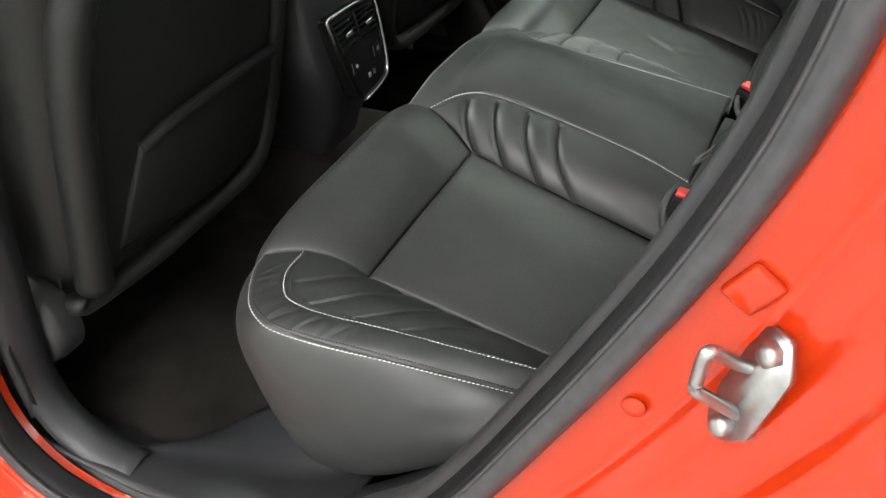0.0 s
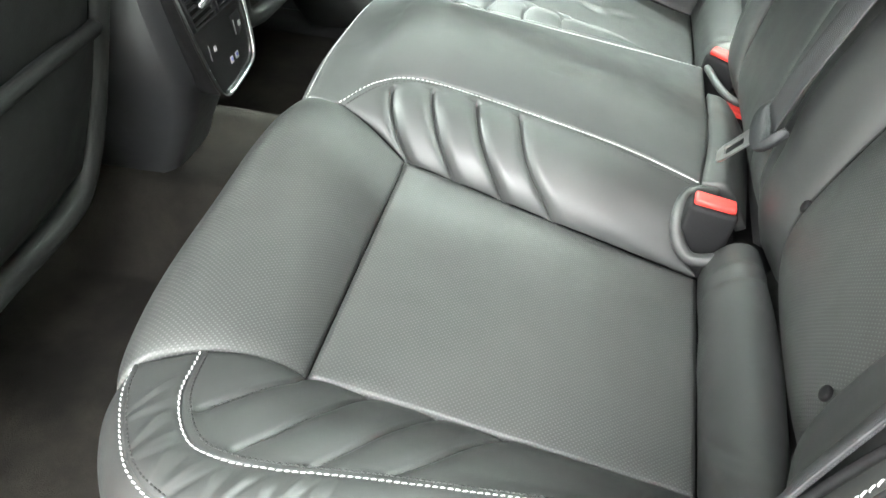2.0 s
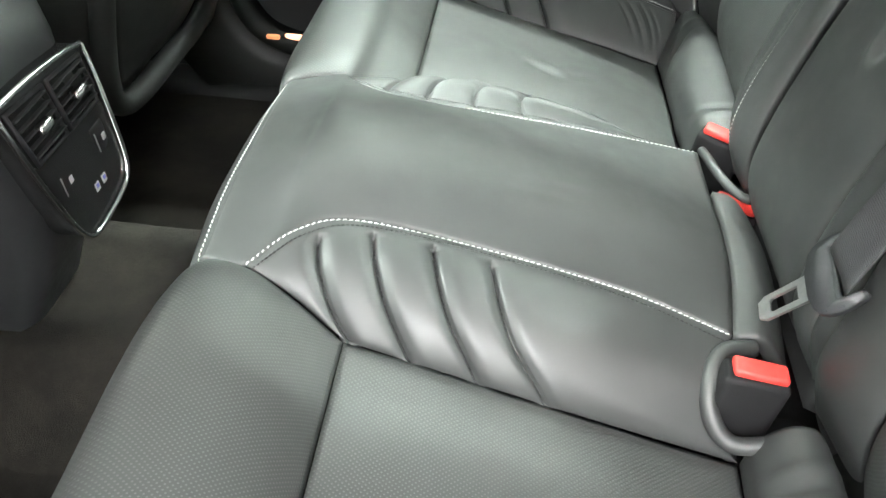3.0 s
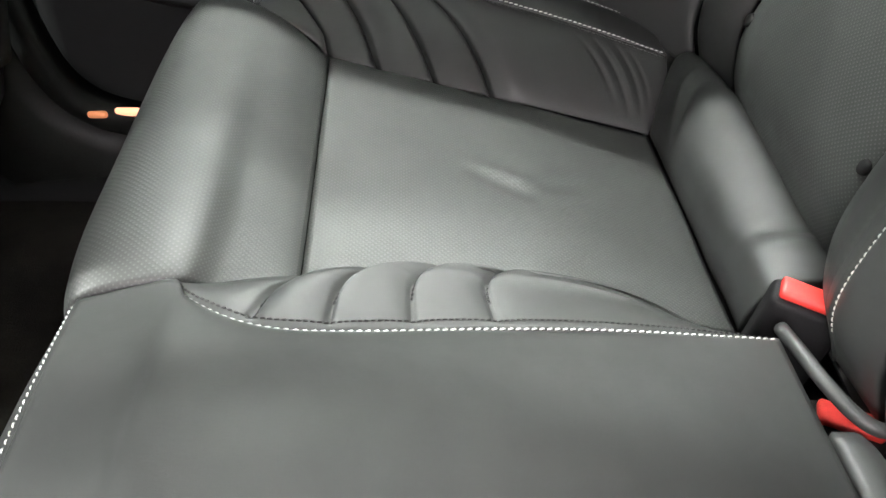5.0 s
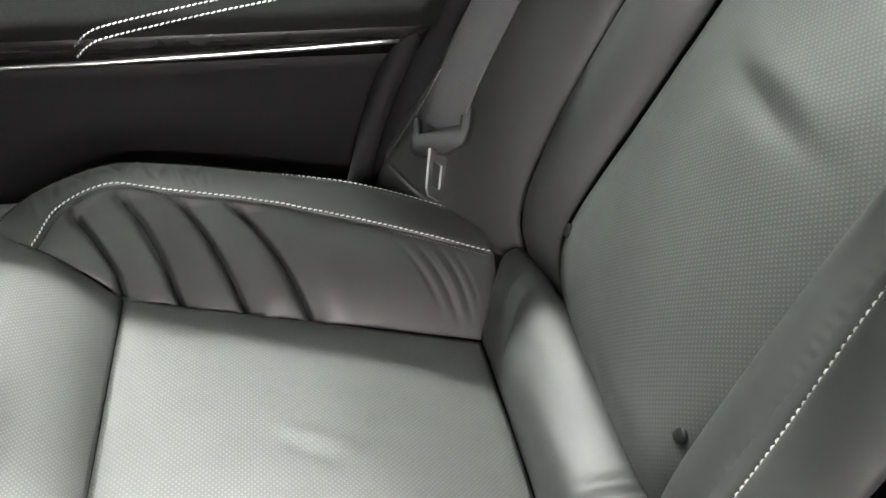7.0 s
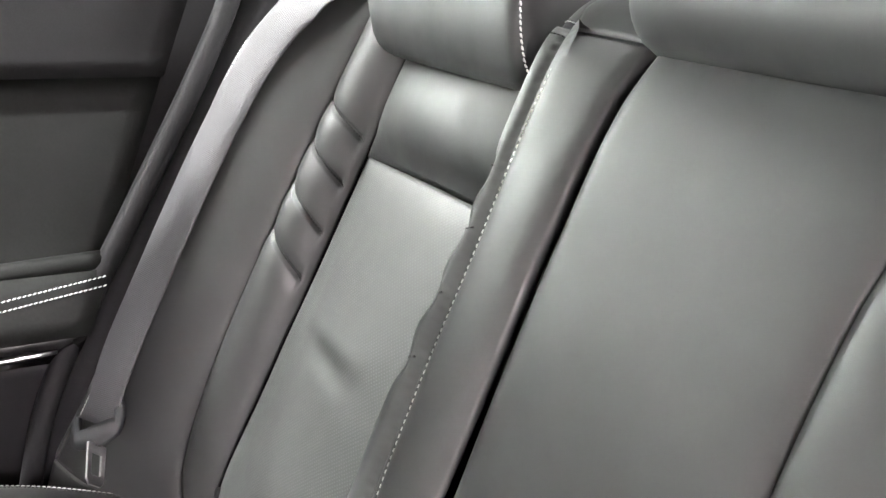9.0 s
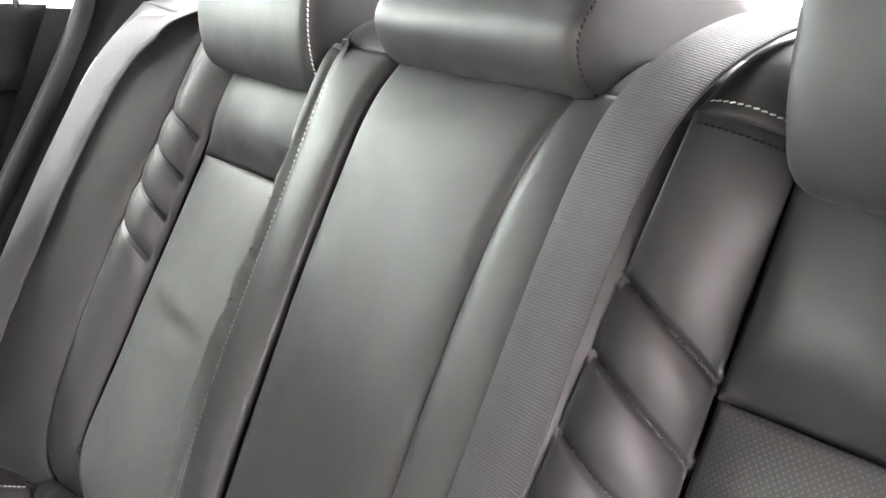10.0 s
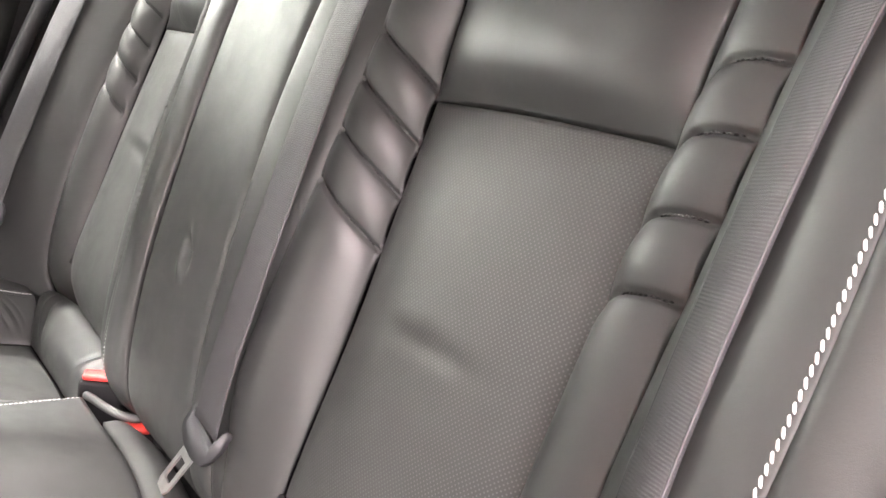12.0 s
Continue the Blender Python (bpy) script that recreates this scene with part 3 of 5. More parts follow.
lip = [Vector((p.x, -0.746, 0.004 + float(np.interp(p.x, (-0.42, -0.365, -0.25, -0.10, 0.02, 0.13), (0.33, 0.305, 0.290, 0.304, 0.352, 0.43))))) for p in ridge]
corner = [[b.lerp(a, k / 8) + Vector((0, 0, 0.007 * math.sin(math.pi * k / 8))) for k in range(9)] + [a.lerp(c, k / 6) + Vector((0, 0, 0.003 * math.sin(math.pi * k / 6))) for k in range(1, 7)] for a, b, c in zip(ridge, inner_rim, lip)]
tagged(sheet("kick_panel", corner, GREY_TRIM, None, "", 0.004, flip=True), "dark plastic trim between sill and seat front", "trim", kind="structure")

# cabin floor, sills, tunnel
def floor_height(x, y):
    tunnel = 0.135 * float(np.exp(-((y - 0.022) / 0.137) ** 10))
    rise = 0.10 * float(smooth01((x + 0.10) / 0.08))
    return 0.265 + tunnel + rise + 0.004 * noise.noise(Vector((x * 14, y * 14, 0)))


rows = [[Vector((-1.25 + 0.025 * i, -0.67 + 0.01 * j, floor_height(-1.25 + 0.025 * i, -0.67 + 0.01 * j))) for j in range(135)] for i in range(48)]
tagged(sheet("floor", rows, CARPET, None, "", 0.01, flip=True), "dark worn carpet on the car floor", "carpet", kind="structure")


def sill_rows(s):
    out = []
    for i in range(40):
        x = -1.2 + 1.6 * i / 39
        lift = 0.30 * float(smooth01((x + 0.12) / 0.5)) ** 1.1
        out.append([Vector((x, s * y, z + lift)) for y, z in ((0.652, 0.20), (0.658, 0.262), (0.664, 0.280), (0.690, 0.286), (0.715, 0.288), (0.730, 0.289), (0.745, 0.284), (0.758, 0.25))])
    return out


tagged(sheet("sill_trim", sill_rows(-1), GREY_TRIM, None, "", 0.004), "dark plastic door sill trim", "sill", kind="structure")
# far sill: same part in darker trim, its shade put into the colour
tagged(sheet("sill_trim", sill_rows(1), TRIM, None, "", 0.004, flip=True), "dark plastic door sill trim", "sill", kind="structure")

# roof, far body side, rear and front closures
def shell_row(x, top, half):
    return [Vector((x, half * math.sin(a) - 0.05, top - 0.07 + 0.07 * math.cos(a))) for a in [radians(-90 + 180 * k / 24) for k in range(25)]]


# roof out of sight; pale tone and off-centre edges steer light in the cabin
tagged(sheet("roof", [shell_row(-1.0 + 0.1 * i, 1.46 - 0.05 * ((i - 7) / 9) ** 2, 0.61) for i in range(18)], LINING, None, "", 0.02), "pale grey cloth headlining under the car roof", "roof", kind="structure")
tagged(quad_part("front_bulkhead", [(-1.25, -0.8, 0.2), (-1.25, 0.8, 0.2), (-1.15, 0.8, 0.95), (-1.15, -0.8, 0.95)], TRIM, None, "", 0.02), "black dashboard side of the cabin", "bulkhead", kind="structure")
tagged(quad_part("rear_bulkhead", [(0.72, -0.9, 0.3), (0.78, -0.9, 1.08), (0.78, 0.9, 1.08), (0.72, 0.9, 0.3)], TRIM, None, "", 0.02), "black panel behind the rear seat", "bulkhead", kind="structure")
tagged(quad_part("parcel_shelf", [(0.60, -0.9, 1.085), (1.25, -0.9, 1.10), (1.25, 0.9, 1.10), (0.60, 0.9, 1.085)], TRIM, None, "", 0.02), "black parcel shelf behind the rear seat", "shelf", kind="structure")

# closures of the cabin's sides and underside, out of sight
tagged(quad_part("underbody", [(-1.3, -0.78, 0.20), (1.3, -0.78, 0.20), (1.3, 0.80, 0.20), (-1.3, 0.80, 0.20)], TRIM, None, "", 0.03), "black car underbody", "underbody", kind="structure")
for s, rear in ((-1, -0.47), (1, -0.355)):
    tagged(quad_part("cabin_side", [(-1.25, s * 0.765, 0.2), (rear, s * 0.765, 0.2), (rear, s * 0.765, 1.08), (-1.25, s * 0.765, 1.08)][::s], TRIM, None, "", 0.02), "black lining of the closed front door", "door lining", kind="structure")
    tagged(quad_part("quarter_panel", [(0.54, s * 0.745, 0.2), (1.30, s * 0.745, 0.2), (1.30, s * 0.745, 1.12), (0.54, s * 0.745, 1.12)][::s], TRIM, None, "", 0.02), "black inner quarter panel", "panel", kind="structure")
tagged(quad_part("far_side_body", [(-0.40, 0.775, 0.2), (0.55, 0.775, 0.2), (0.55, 0.775, 1.09), (-0.40, 0.775, 1.09)], TRIM, None, "", 0.02), "inner skin of the closed rear door", "panel", kind="structure")

# ---- rear seat cushion ----
seat = thing("rear_seat_cushion", "black leather rear bench cushion with white stitching", "car seat", at=(0.1, 0, 0.45))

FI, FO, RI, RO = (0.0, 0.188, 0.563), (0.003, 0.508, 0.563), (0.322, 0.198, 0.477), (0.316, 0.502, 0.479)
CF, ST = (-0.123, 0.150, 0.601), (-0.084, 0.157, 0.605)
S2, S1 = (-0.066, 0.537, 0.603), (-0.110, 0.562, 0.602)
INNER_STITCH = [ST, (-0.050, 0.122, 0.617), (-0.005, 0.100, 0.615), (0.096, 0.092, 0.592), (0.22, 0.100, 0.567), (0.312, 0.123, 0.549)]
OUTER_STITCH_A = [S2, (-0.052, 0.588, 0.606), (-0.015, 0.620, 0.606), (0.03, 0.617, 0.598), (0.106, 0.612, 0.584), (0.16, 0.600, 0.576), (0.25, 0.582, 0.557), (0.338, 0.564, 0.534)]
NEAR_A = [S2, (-0.061, 0.583, 0.605), (-0.042, 0.616, 0.606), (-0.020, 0.627, 0.606), (0.016, 0.624, 0.600), (0.079, 0.608, 0.589), (0.162, 0.590, 0.575), (0.255, 0.567, 0.556), (0.338, 0.545, 0.534)]
NEAR_B = [S1, (-0.100, 0.597, 0.605), (-0.070, 0.646, 0.608), (-0.042, 0.667, 0.606), (-0.018, 0.672, 0.604), (0.025, 0.664, 0.596), (0.11, 0.643, 0.580), (0.20, 0.616, 0.558), (0.325, 0.582, 0.530)]


FAR_STITCH = [(-0.068, 0.157, 0.610), (-0.054, 0.137, 0.615), (-0.034, 0.122, 0.616), (-0.014, 0.114, 0.615), (0.010, 0.111, 0.613), (0.05, 0.119, 0.603), (0.12, 0.134, 0.588), (0.20, 0.148, 0.571), (0.317, 0.160, 0.549)]


FAR_EDGE = [S1, (-0.095, 0.596, 0.604), (-0.073, 0.630, 0.602), (-0.042, 0.654, 0.601), (-0.002, 0.666, 0.600), (0.08, 0.662, 0.590), (0.21, 0.650, 0.570), (0.335, 0.618, 0.540)]


def cushion_side(s):
    stitch = INNER_STITCH if s < 0 else FAR_STITCH
    ST = stitch[0]
    edge, line_a = (NEAR_B, NEAR_A) if s < 0 else (FAR_EDGE, OUTER_STITCH_A)
    RO = (0.318, 0.489, 0.486) if s < 0 else (0.316, 0.502, 0.479)
    RI = (0.322, 0.198, 0.477) if s < 0 else (0.322, 0.222, 0.488)
    FI = (0.0, 0.188, 0.563) if s < 0 else (0.002, 0.198, 0.566)
    e = lambda pts: side_of(pts, s)
    up = (0, 0, 1)
    rows = []
    panel = Panel(e([FI, FO]), e([RI, RO]), e([FI, RI]), e([FO, RO]), up, 0.005, 0.010, 0.005, 0.007,
                  both(lumps(9, 0.0016, 3 + s), folds([(0.495, 0.475, 112, 0.026, 0.008, 0.0018), (0.455, 0.46, 118, 0.022, 0.006, -0.0024), (0.50, 0.62, 60, 0.025, 0.010, -0.0016), (0.52, 0.56, 50, 0.03, 0.012, 0.0018)]) if s > 0 else folds([(0.5, 0.7, 15, 0.06, 0.03, 0.002)])))
    part("seat_panel", panel.bmesh(), PERFORATED, seat, "perforated black leather seat panel")
    inner_end = [FI, (-0.045, 0.170, 0.590), ST, CF, (-0.140, 0.150, 0.560), (-0.136, 0.150, 0.48), (-0.095, 0.150, 0.33)]
    outer_end = [FO, (-0.032, 0.521, 0.590), S2, S1, (-0.130, 0.570, 0.560), (-0.122, 0.570, 0.48), (-0.085, 0.565, 0.33)]
    bolster = Panel(e([FI, FO]), e([inner_end[-1], outer_end[-1]]), e(inner_end), e(outer_end), (-0.6, 0, 1), 0.005, 0.016 if s < 0 else 0.010, 0.006, 0.007, lumps(10, 0.0012, 9 + s), power=4.0)
    part("front_bolster", bolster.bmesh(), PERFORATED, seat, "perforated front roll of the cushion")
    ch = [(0.012, 0.05, 0.10, 0.165), (0.165, 0.19, 0.225, 0.27), (0.335, 0.345, 0.36, 0.385), (0.508, 0.500, 0.496, 0.50)] if s < 0 else [(0.10, 0.13, 0.165), (0.24, 0.255, 0.275), (0.375, 0.385, 0.40), (0.51, 0.52, 0.53)]
    inner = Panel(e([FI, (0.16, 0.196, 0.522), RI]), e(stitch), e([FI, (-0.045, 0.170, 0.590), ST]), e([RI, (0.297, 0.186, 0.503), (0.292, 0.165, 0.530), stitch[-1]]), (0, s * 0.5, 1),
                  0.0018, 0.018 if s < 0 else 0.050, 0.004, 0.005, channels(ch, 0.40, narrow=0.0020, deep=0.006, wide=0.010, soft=0.005, ends=(0.0, 0.88 if s < 0 else 0.955)), power=2.6)
    part("inner_bolster", inner.bmesh(), LEATHER, seat, "quilted black leather bolster")
    rows.append(along_panel(inner, v=0.995, n=160))
    oc = [(0.0, 0.078, 0.112, 0.135), (0.154, 0.197, 0.221, 0.233), (0.327, 0.336, 0.342, 0.346), (0.502, 0.488, 0.470, 0.449)]
    outer = Panel(e([FO, RO]), e(line_a), e([FO, (-0.032, 0.521, 0.590), S2]), e([RO, (0.335, 0.535, 0.510), line_a[-1]]), (0, -s * 0.5, 1), 0.0018, 0.009, 0.004, 0.005,
                  both(channels(oc, 0.42, narrow=0.0026, deep=0.008, wide=0.008, soft=0.010, ends=(0.0, 0.93), lee=2.6) if s > 0 else channels(oc, 0.42, narrow=0.0022, deep=0.0035, wide=0.012, soft=0.003, ends=(0.0, 0.93)),
                       folds([(0.820, 0.56, 128, 0.020, 0.0025, -0.0011), (0.842, 0.55, 127, 0.022, 0.0030, 0.0008), (0.865, 0.55, 126, 0.026, 0.0025, -0.0013), (0.888, 0.57, 124, 0.026, 0.0030, 0.0009), (0.910, 0.58, 122, 0.026, 0.0025, -0.0012), (0.935, 0.62, 120, 0.020, 0.0025, -0.0009)])))
    part("outer_bolster", outer.bmesh(), LEATHER, seat, "quilted black leather side bolster")
    strip = Panel(e(line_a), e(edge), e([S2, S1]), e([line_a[-1], edge[-1]]), (0, s * 0.3, 1), 0.0022, 0.006, 0.004, 0.004,
                  both(folds([(0.07 + 0.017 * k + 0.004 * (k % 3), 0.40 + 0.12 * (k % 3), 55 + 11 * (k % 4), 0.014 + 0.004 * (k % 3), 0.0022, 0.0013 * (-1) ** k) for k in range(22)]), lumps(30, 0.0009, 5)))
    part("edge_strip", strip.bmesh(), LEATHER, seat, "creased leather edge strip")
    rows.append(along_panel(strip, v=0.05, n=200))
    low = [(-0.085, 0.565, 0.33), (-0.062, 0.615, 0.333), (-0.015, 0.645, 0.350), (0.08, 0.662, 0.392), (0.20, 0.662, 0.480), (0.31, 0.645, 0.515)]
    skirt = Panel(e(edge), e(low), e([S1, (-0.130, 0.570, 0.560), (-0.122, 0.570, 0.48), (-0.085, 0.565, 0.33)]), e([edge[-1], low[-1]]), (-0.3, s, 0.1), 0.005, 0.014, 0.004, 0.005,
                  both(lumps(12, 0.0015, 7), folds([(0.155, 0.74, 20, 0.022, 0.0025, -0.0035)])), power=3.0)
    part("side_skirt", skirt.bmesh(), LEATHER, seat, "smooth leather side of the cushion")
    rows.append(along_panel(skirt, v=0.016, n=200))
    mark = [skirt.at(0.13 + 0.045 * k / 12, 0.70 + 0.07 * (k / 12) ** 0.7) for k in range(13)]
    part("fold_mark", tube([p + 0.0003 * q for p, q in mark], 0.0008, 6), WALL, seat, "pale crease line on the leather")
    rear = 0.0 if s < 0 else 0.036
    roll = Panel(e([RI, RO]), e([(0.388 + rear, RI[1] + 0.008, 0.455), (0.383, 0.560, 0.47)]), e([RI, (0.328, RI[1] + 0.002, 0.512), (0.350, RI[1] + 0.004, 0.534), (0.376 + rear, RI[1] + 0.006, 0.524), (0.388 + rear, RI[1] + 0.008, 0.455)]),
                 e([RO, (0.330, 0.535, 0.510), (0.346, 0.560, 0.534), (0.370, 0.567, 0.530), (0.383, 0.560, 0.47)]), (-0.3, 0, 1), 0.004, 0.012, 0.001, 0.006,
                 both(lumps(14, 0.002, 4 + s), folds([(0.85, 0.4, 70, 0.03, 0.006, 0.003), (0.78, 0.35, 75, 0.03, 0.006, -0.003), (0.12, 0.4, 100, 0.03, 0.006, 0.003), (0.17, 0.4, 105, 0.03, 0.005, -0.003)])))
    part("rear_roll", roll.bmesh(), LEATHER, seat, "soft leather roll at the cushion's rear")
    seam_thread(seat, rows)
    # the dark second rows and the channel seams
    dark = [along_panel(inner, v=0.93 if s < 0 else 0.970, n=160), along_panel(outer, v=0.955, n=160), along_panel(strip, v=0.90, n=160)]
    for lines, pan in ((ch, inner), (oc, outer)):
        for line in lines:
            q = [pan.at(float(np.interp(v, np.linspace(0, 1, len(line)), line)), v) for v in [0.06 + 0.8 * i / 30 for i in range(31)]]
            dark.append(([x for x, _ in q], [y for _, y in q]))
    seam_thread(seat, dark, DARK_THREAD, "black seam thread", every=0.004, size=0.0032, wide=0.0008, twist=0)
    return rows


for s in (-1, 1):
    cushion_side(s)

front_edge = [(CF[0], -CF[1], CF[2]), (-0.122, -0.07, 0.615), (-0.120, 0.0, 0.618), (-0.120, 0.07, 0.615), CF]
left_edge, right_edge = [(CF[0], -CF[1], CF[2])] + side_of(INNER_STITCH, -1), [CF] + FAR_STITCH
rear_edge = [left_edge[-1], (0.318, -0.06, 0.556), (0.320, 0.0, 0.558), (0.318, 0.06, 0.556), right_edge[-1]]
centre = Panel(front_edge, rear_edge, left_edge, right_edge, (0, 0, 1), 0.005, 0.012, 0.003, 0.004, both(lumps(8, 0.0018, 1), folds([(0.30, 0.62, 85, 0.03, 0.008, 0.0012), (0.42, 0.66, 80, 0.03, 0.008, -0.0012)])))
part("centre_panel", centre.bmesh(), LEATHER, seat, "smooth raised leather centre of the bench")
front_low = [(-0.095, -0.15, 0.33), (-0.095, 0.0, 0.33), (-0.095, 0.15, 0.33)]
nose = Panel(front_edge, front_low, [front_edge[0], (-0.142, -0.15, 0.560), (-0.136, -0.15, 0.48), front_low[0]], [front_edge[-1], (-0.142, 0.15, 0.560), (-0.136, 0.15, 0.48), front_low[-1]], (-1, 0, 0.2), 0.006, 0.012, 0.004, 0.004)
part("centre_nose", nose.bmesh(), LEATHER, seat, "smooth leather front of the bench centre")
seam_thread(seat, [along_panel(nose, v=0.02, n=120)])
tail_top = [rear_edge[0], (0.318, -0.06, 0.556), (0.320, 0.0, 0.558), (0.322, 0.082, 0.553)]
tail_low = [(0.372, -0.125, 0.50), (0.378, 0.0, 0.505), (0.378, 0.086, 0.502)]
tail = Panel(tail_top, tail_low, [tail_top[0], (0.340, -0.126, 0.548), tail_low[0]], [tail_top[-1], (0.345, 0.084, 0.545), tail_low[-1]], (0.2, 0, 1), 0.006, 0.006, 0.003, 0.004)
part("centre_tail", tail.bmesh(), LEATHER, seat, "leather flap at the rear of the bench centre")
# unseen black sheet added to keep the seam gaps dark, and the cushion's base
part("seam_backing", sheet_mesh([[Vector((x, y, 0.545 - 0.27 * x)) for y in (-0.57, -0.2, 0.0, 0.2, 0.57)] for x in (-0.10, 0.0, 0.2, 0.42)], 0.03), DARK_THREAD, seat, "black backing sheet behind the leather seams")
part("seat_base", rounded_box(0.44, 1.12, 0.14, 0.02, pose(0.16, 0, 0.38)), TRIM, seat, "dark base under the cushion")
for s in (-1, 1):
    part("pocket_floor", rounded_box(0.10, 0.09, 0.03, 0.008, pose(0.350, s * 0.165, 0.440)), TRIM, seat, "black buckle pocket")

# ---- rear backrests ----
UPWARD, FORWARD, BASE = Vector((0.4258, 0, 0.9048)), Vector((-0.9048, 0, 0.4258)), Vector((0.388, 0, 0.605))


def bk(y, t, f):
    q = BASE + UPWARD * t + FORWARD * f
    return (q.x, y, q.z)


FAR_CREST = [(0.160, -0.085, -0.008), (0.163, -0.03, 0.034), (0.168, 0.10, 0.054), (0.179, 0.19, 0.059), (0.190, 0.28, 0.060), (0.194, 0.35, 0.060), (0.203, 0.44, 0.060), (0.207, 0.49, 0.058), (0.213, 0.517, 0.050)]


def backrest_side(s):
    word = "black leather outboard rear backrest with quilted bolsters"
    rest = thing("split_rear_seat", word, "car seat", "outboard rear backrests", at=bk(s * 0.36, -0.05, -0.03))
    e = lambda pts: [bk(s * y, t, f) for y, t, f in pts]
    fwd = tuple(FORWARD)
    t0 = 0.517
    yi, yo, yc, ye = (0.217, 0.482, 0.162, 0.554) if s < 0 else (0.228, 0.513, 0.204, 0.576)
    m_in, m_out = (0.374, 0.384) if s < 0 else (0.378, 0.373)
    foot = lambda y, f=0.0: [(y, -0.09, -0.055 + f), (y, -0.045, -0.018 + f), (y, 0.01, f)]
    yt = yi if s < 0 else 0.256
    yl = yi + (0.020 if s < 0 else 0.013)
    MID = [(yi, m_in, 0), (0.36, (m_in + m_out) / 2 + 0.002, 0.004), (yo, m_out, 0)]
    lower = Panel(e([foot(yl)[0], foot(0.36)[0], foot(yo)[0]]), e(MID), e(foot(yl) + [(yl - 0.003, 0.15, 0), MID[0]]), e(foot(yo) + [(yo, 0.15, 0), MID[-1]]), fwd, 0.005, 0.016, 0.008, 0.010,
                  both(lumps(7, 0.002, 11 + s), folds([(0.52, 0.665, 2, 0.05, 0.018, 0.003), (0.50, 0.632, 3, 0.055, 0.012, -0.0045)] if s > 0 else [(0.52, 0.648, 1, 0.05, 0.014, 0.003), (0.52, 0.622, 2, 0.055, 0.009, -0.0045)])), power=3.0)
    # black sheet added behind the panels so that their gaps stay dark
    part("seam_backing", sheet_mesh([[Vector(bk(s * y, t, -0.075)) for y in (0.20, 0.3, 0.54)] for t in (-0.10, 0.2, 0.51)], 0.03), DARK_THREAD, rest, "black backing sheet behind the leather seams")
    part("lower_panel", lower.bmesh(), PERFORATED, rest, "perforated leather backrest panel")
    upper = Panel(e(MID), e([(yt, t0, 0.016), (0.36, t0, 0.014), (yo, t0, 0.006)]), e([MID[0], (yt, t0, 0.016)]), e([MID[-1], (yo, t0, 0.006)]), fwd,
                  0.005, 0.006, 0.005, 0.007, lambda u, v, du, dv, p: (0.013 * np.exp(-((v - 0.36) / 0.42) ** 2) - 0.012 * np.exp(-(dv / 0.022) ** 2)) * (1 - np.abs(2 * u - 1) ** 6))
    part("upper_panel", upper.bmesh(), LEATHER, rest, "smooth leather upper panel")
    # inner bolster with four quilted channels
    inner_lines = [(0.783, 0.811, 0.838), (0.704, 0.735, 0.766), (0.629, 0.659, 0.689), (0.550, 0.581, 0.614)]
    crest = 0.044 if s < 0 else 0.060
    join = foot(yc, crest - 0.022) + [(yc, 0.10, crest), (yc, 0.30, crest), (yc, t0, crest)] if s < 0 else [(y + 0.004, t, f - 0.002) for y, t, f in FAR_CREST]
    gather = (lambda u, v, du, dv, p: -0.0016 * (0.5 + 0.5 * np.sin(2 * math.pi * du / 0.0082)) ** 2 * np.exp(-(((1 - v) * dv.max() - 0.0055) / 0.0035) ** 2)) if s > 0 else (lambda u, v, du, dv, p: 0.0 * u)
    inner = Panel(e(foot(yl) + [(yl - 0.003, 0.15, 0), (yi, m_in, 0), (yt, t0, 0.016)]), e(join),
                  e([foot(yl)[0], join[0]]), e([(yt, t0, 0.016), ((join[-1][0] + yt) / 2, t0, crest * 0.8), join[-1]]), fwd, 0.0019, 0.012 if s < 0 else 0.020, 0.004, 0.005,
                  both(channels(inner_lines, 0.60, narrow=0.0020, deep=0.006, wide=0.012, soft=0.0045, ends=(0.0, 1.0 if s < 0 else 0.80)), gather))
    part("inner_bolster", inner.bmesh(), LEATHER, rest, "quilted inner backrest bolster")
    if s < 0:
        outer_lines = [(0.822, 0.850, 0.866, 0.871, 0.873), (0.750, 0.778, 0.794, 0.800, 0.802), (0.662, 0.696, 0.713, 0.720, 0.722), (0.590, 0.620, 0.636, 0.643, 0.646)]
    else:
        outer_lines = [(0.783, 0.800, 0.816, 0.831), (0.703, 0.722, 0.742, 0.762), (0.619, 0.641, 0.664, 0.687), (0.535, 0.558, 0.582, 0.606)]
    outer = Panel(e(foot(yo) + [(yo, 0.15, 0), (yo, m_out, 0), (yo, t0, 0.006)]), e(foot(ye - 0.010, 0.026) + [(ye, 0.12, 0.033), (ye, 0.34, 0.034), (ye, t0, 0.030)]),
                  e([foot(yo)[0], foot(ye - 0.010, 0.026)[0]]), e([(yo, t0, 0.006), ((yo + ye) / 2, t0, 0.030), (ye, t0, 0.030)]), fwd, 0.0019, 0.014, 0.004, 0.005,
                  channels(outer_lines, 0.60, narrow=0.0020, deep=0.005, wide=0.011, soft=0.003, ends=(0.12, 1.0)))
    part("outer_bolster", outer.bmesh(), LEATHER, rest, "quilted outer backrest bolster")
    # caps over the top edge
    rows, under = [], []
    for pan, ya, yb, fa, fb in ((inner, yt, join[-1][0], 0.016, join[-1][2]), (outer, yo, ye, 0.006, 0.030)):
        lift = 0.018 if s < 0 and pan is inner else 0.0
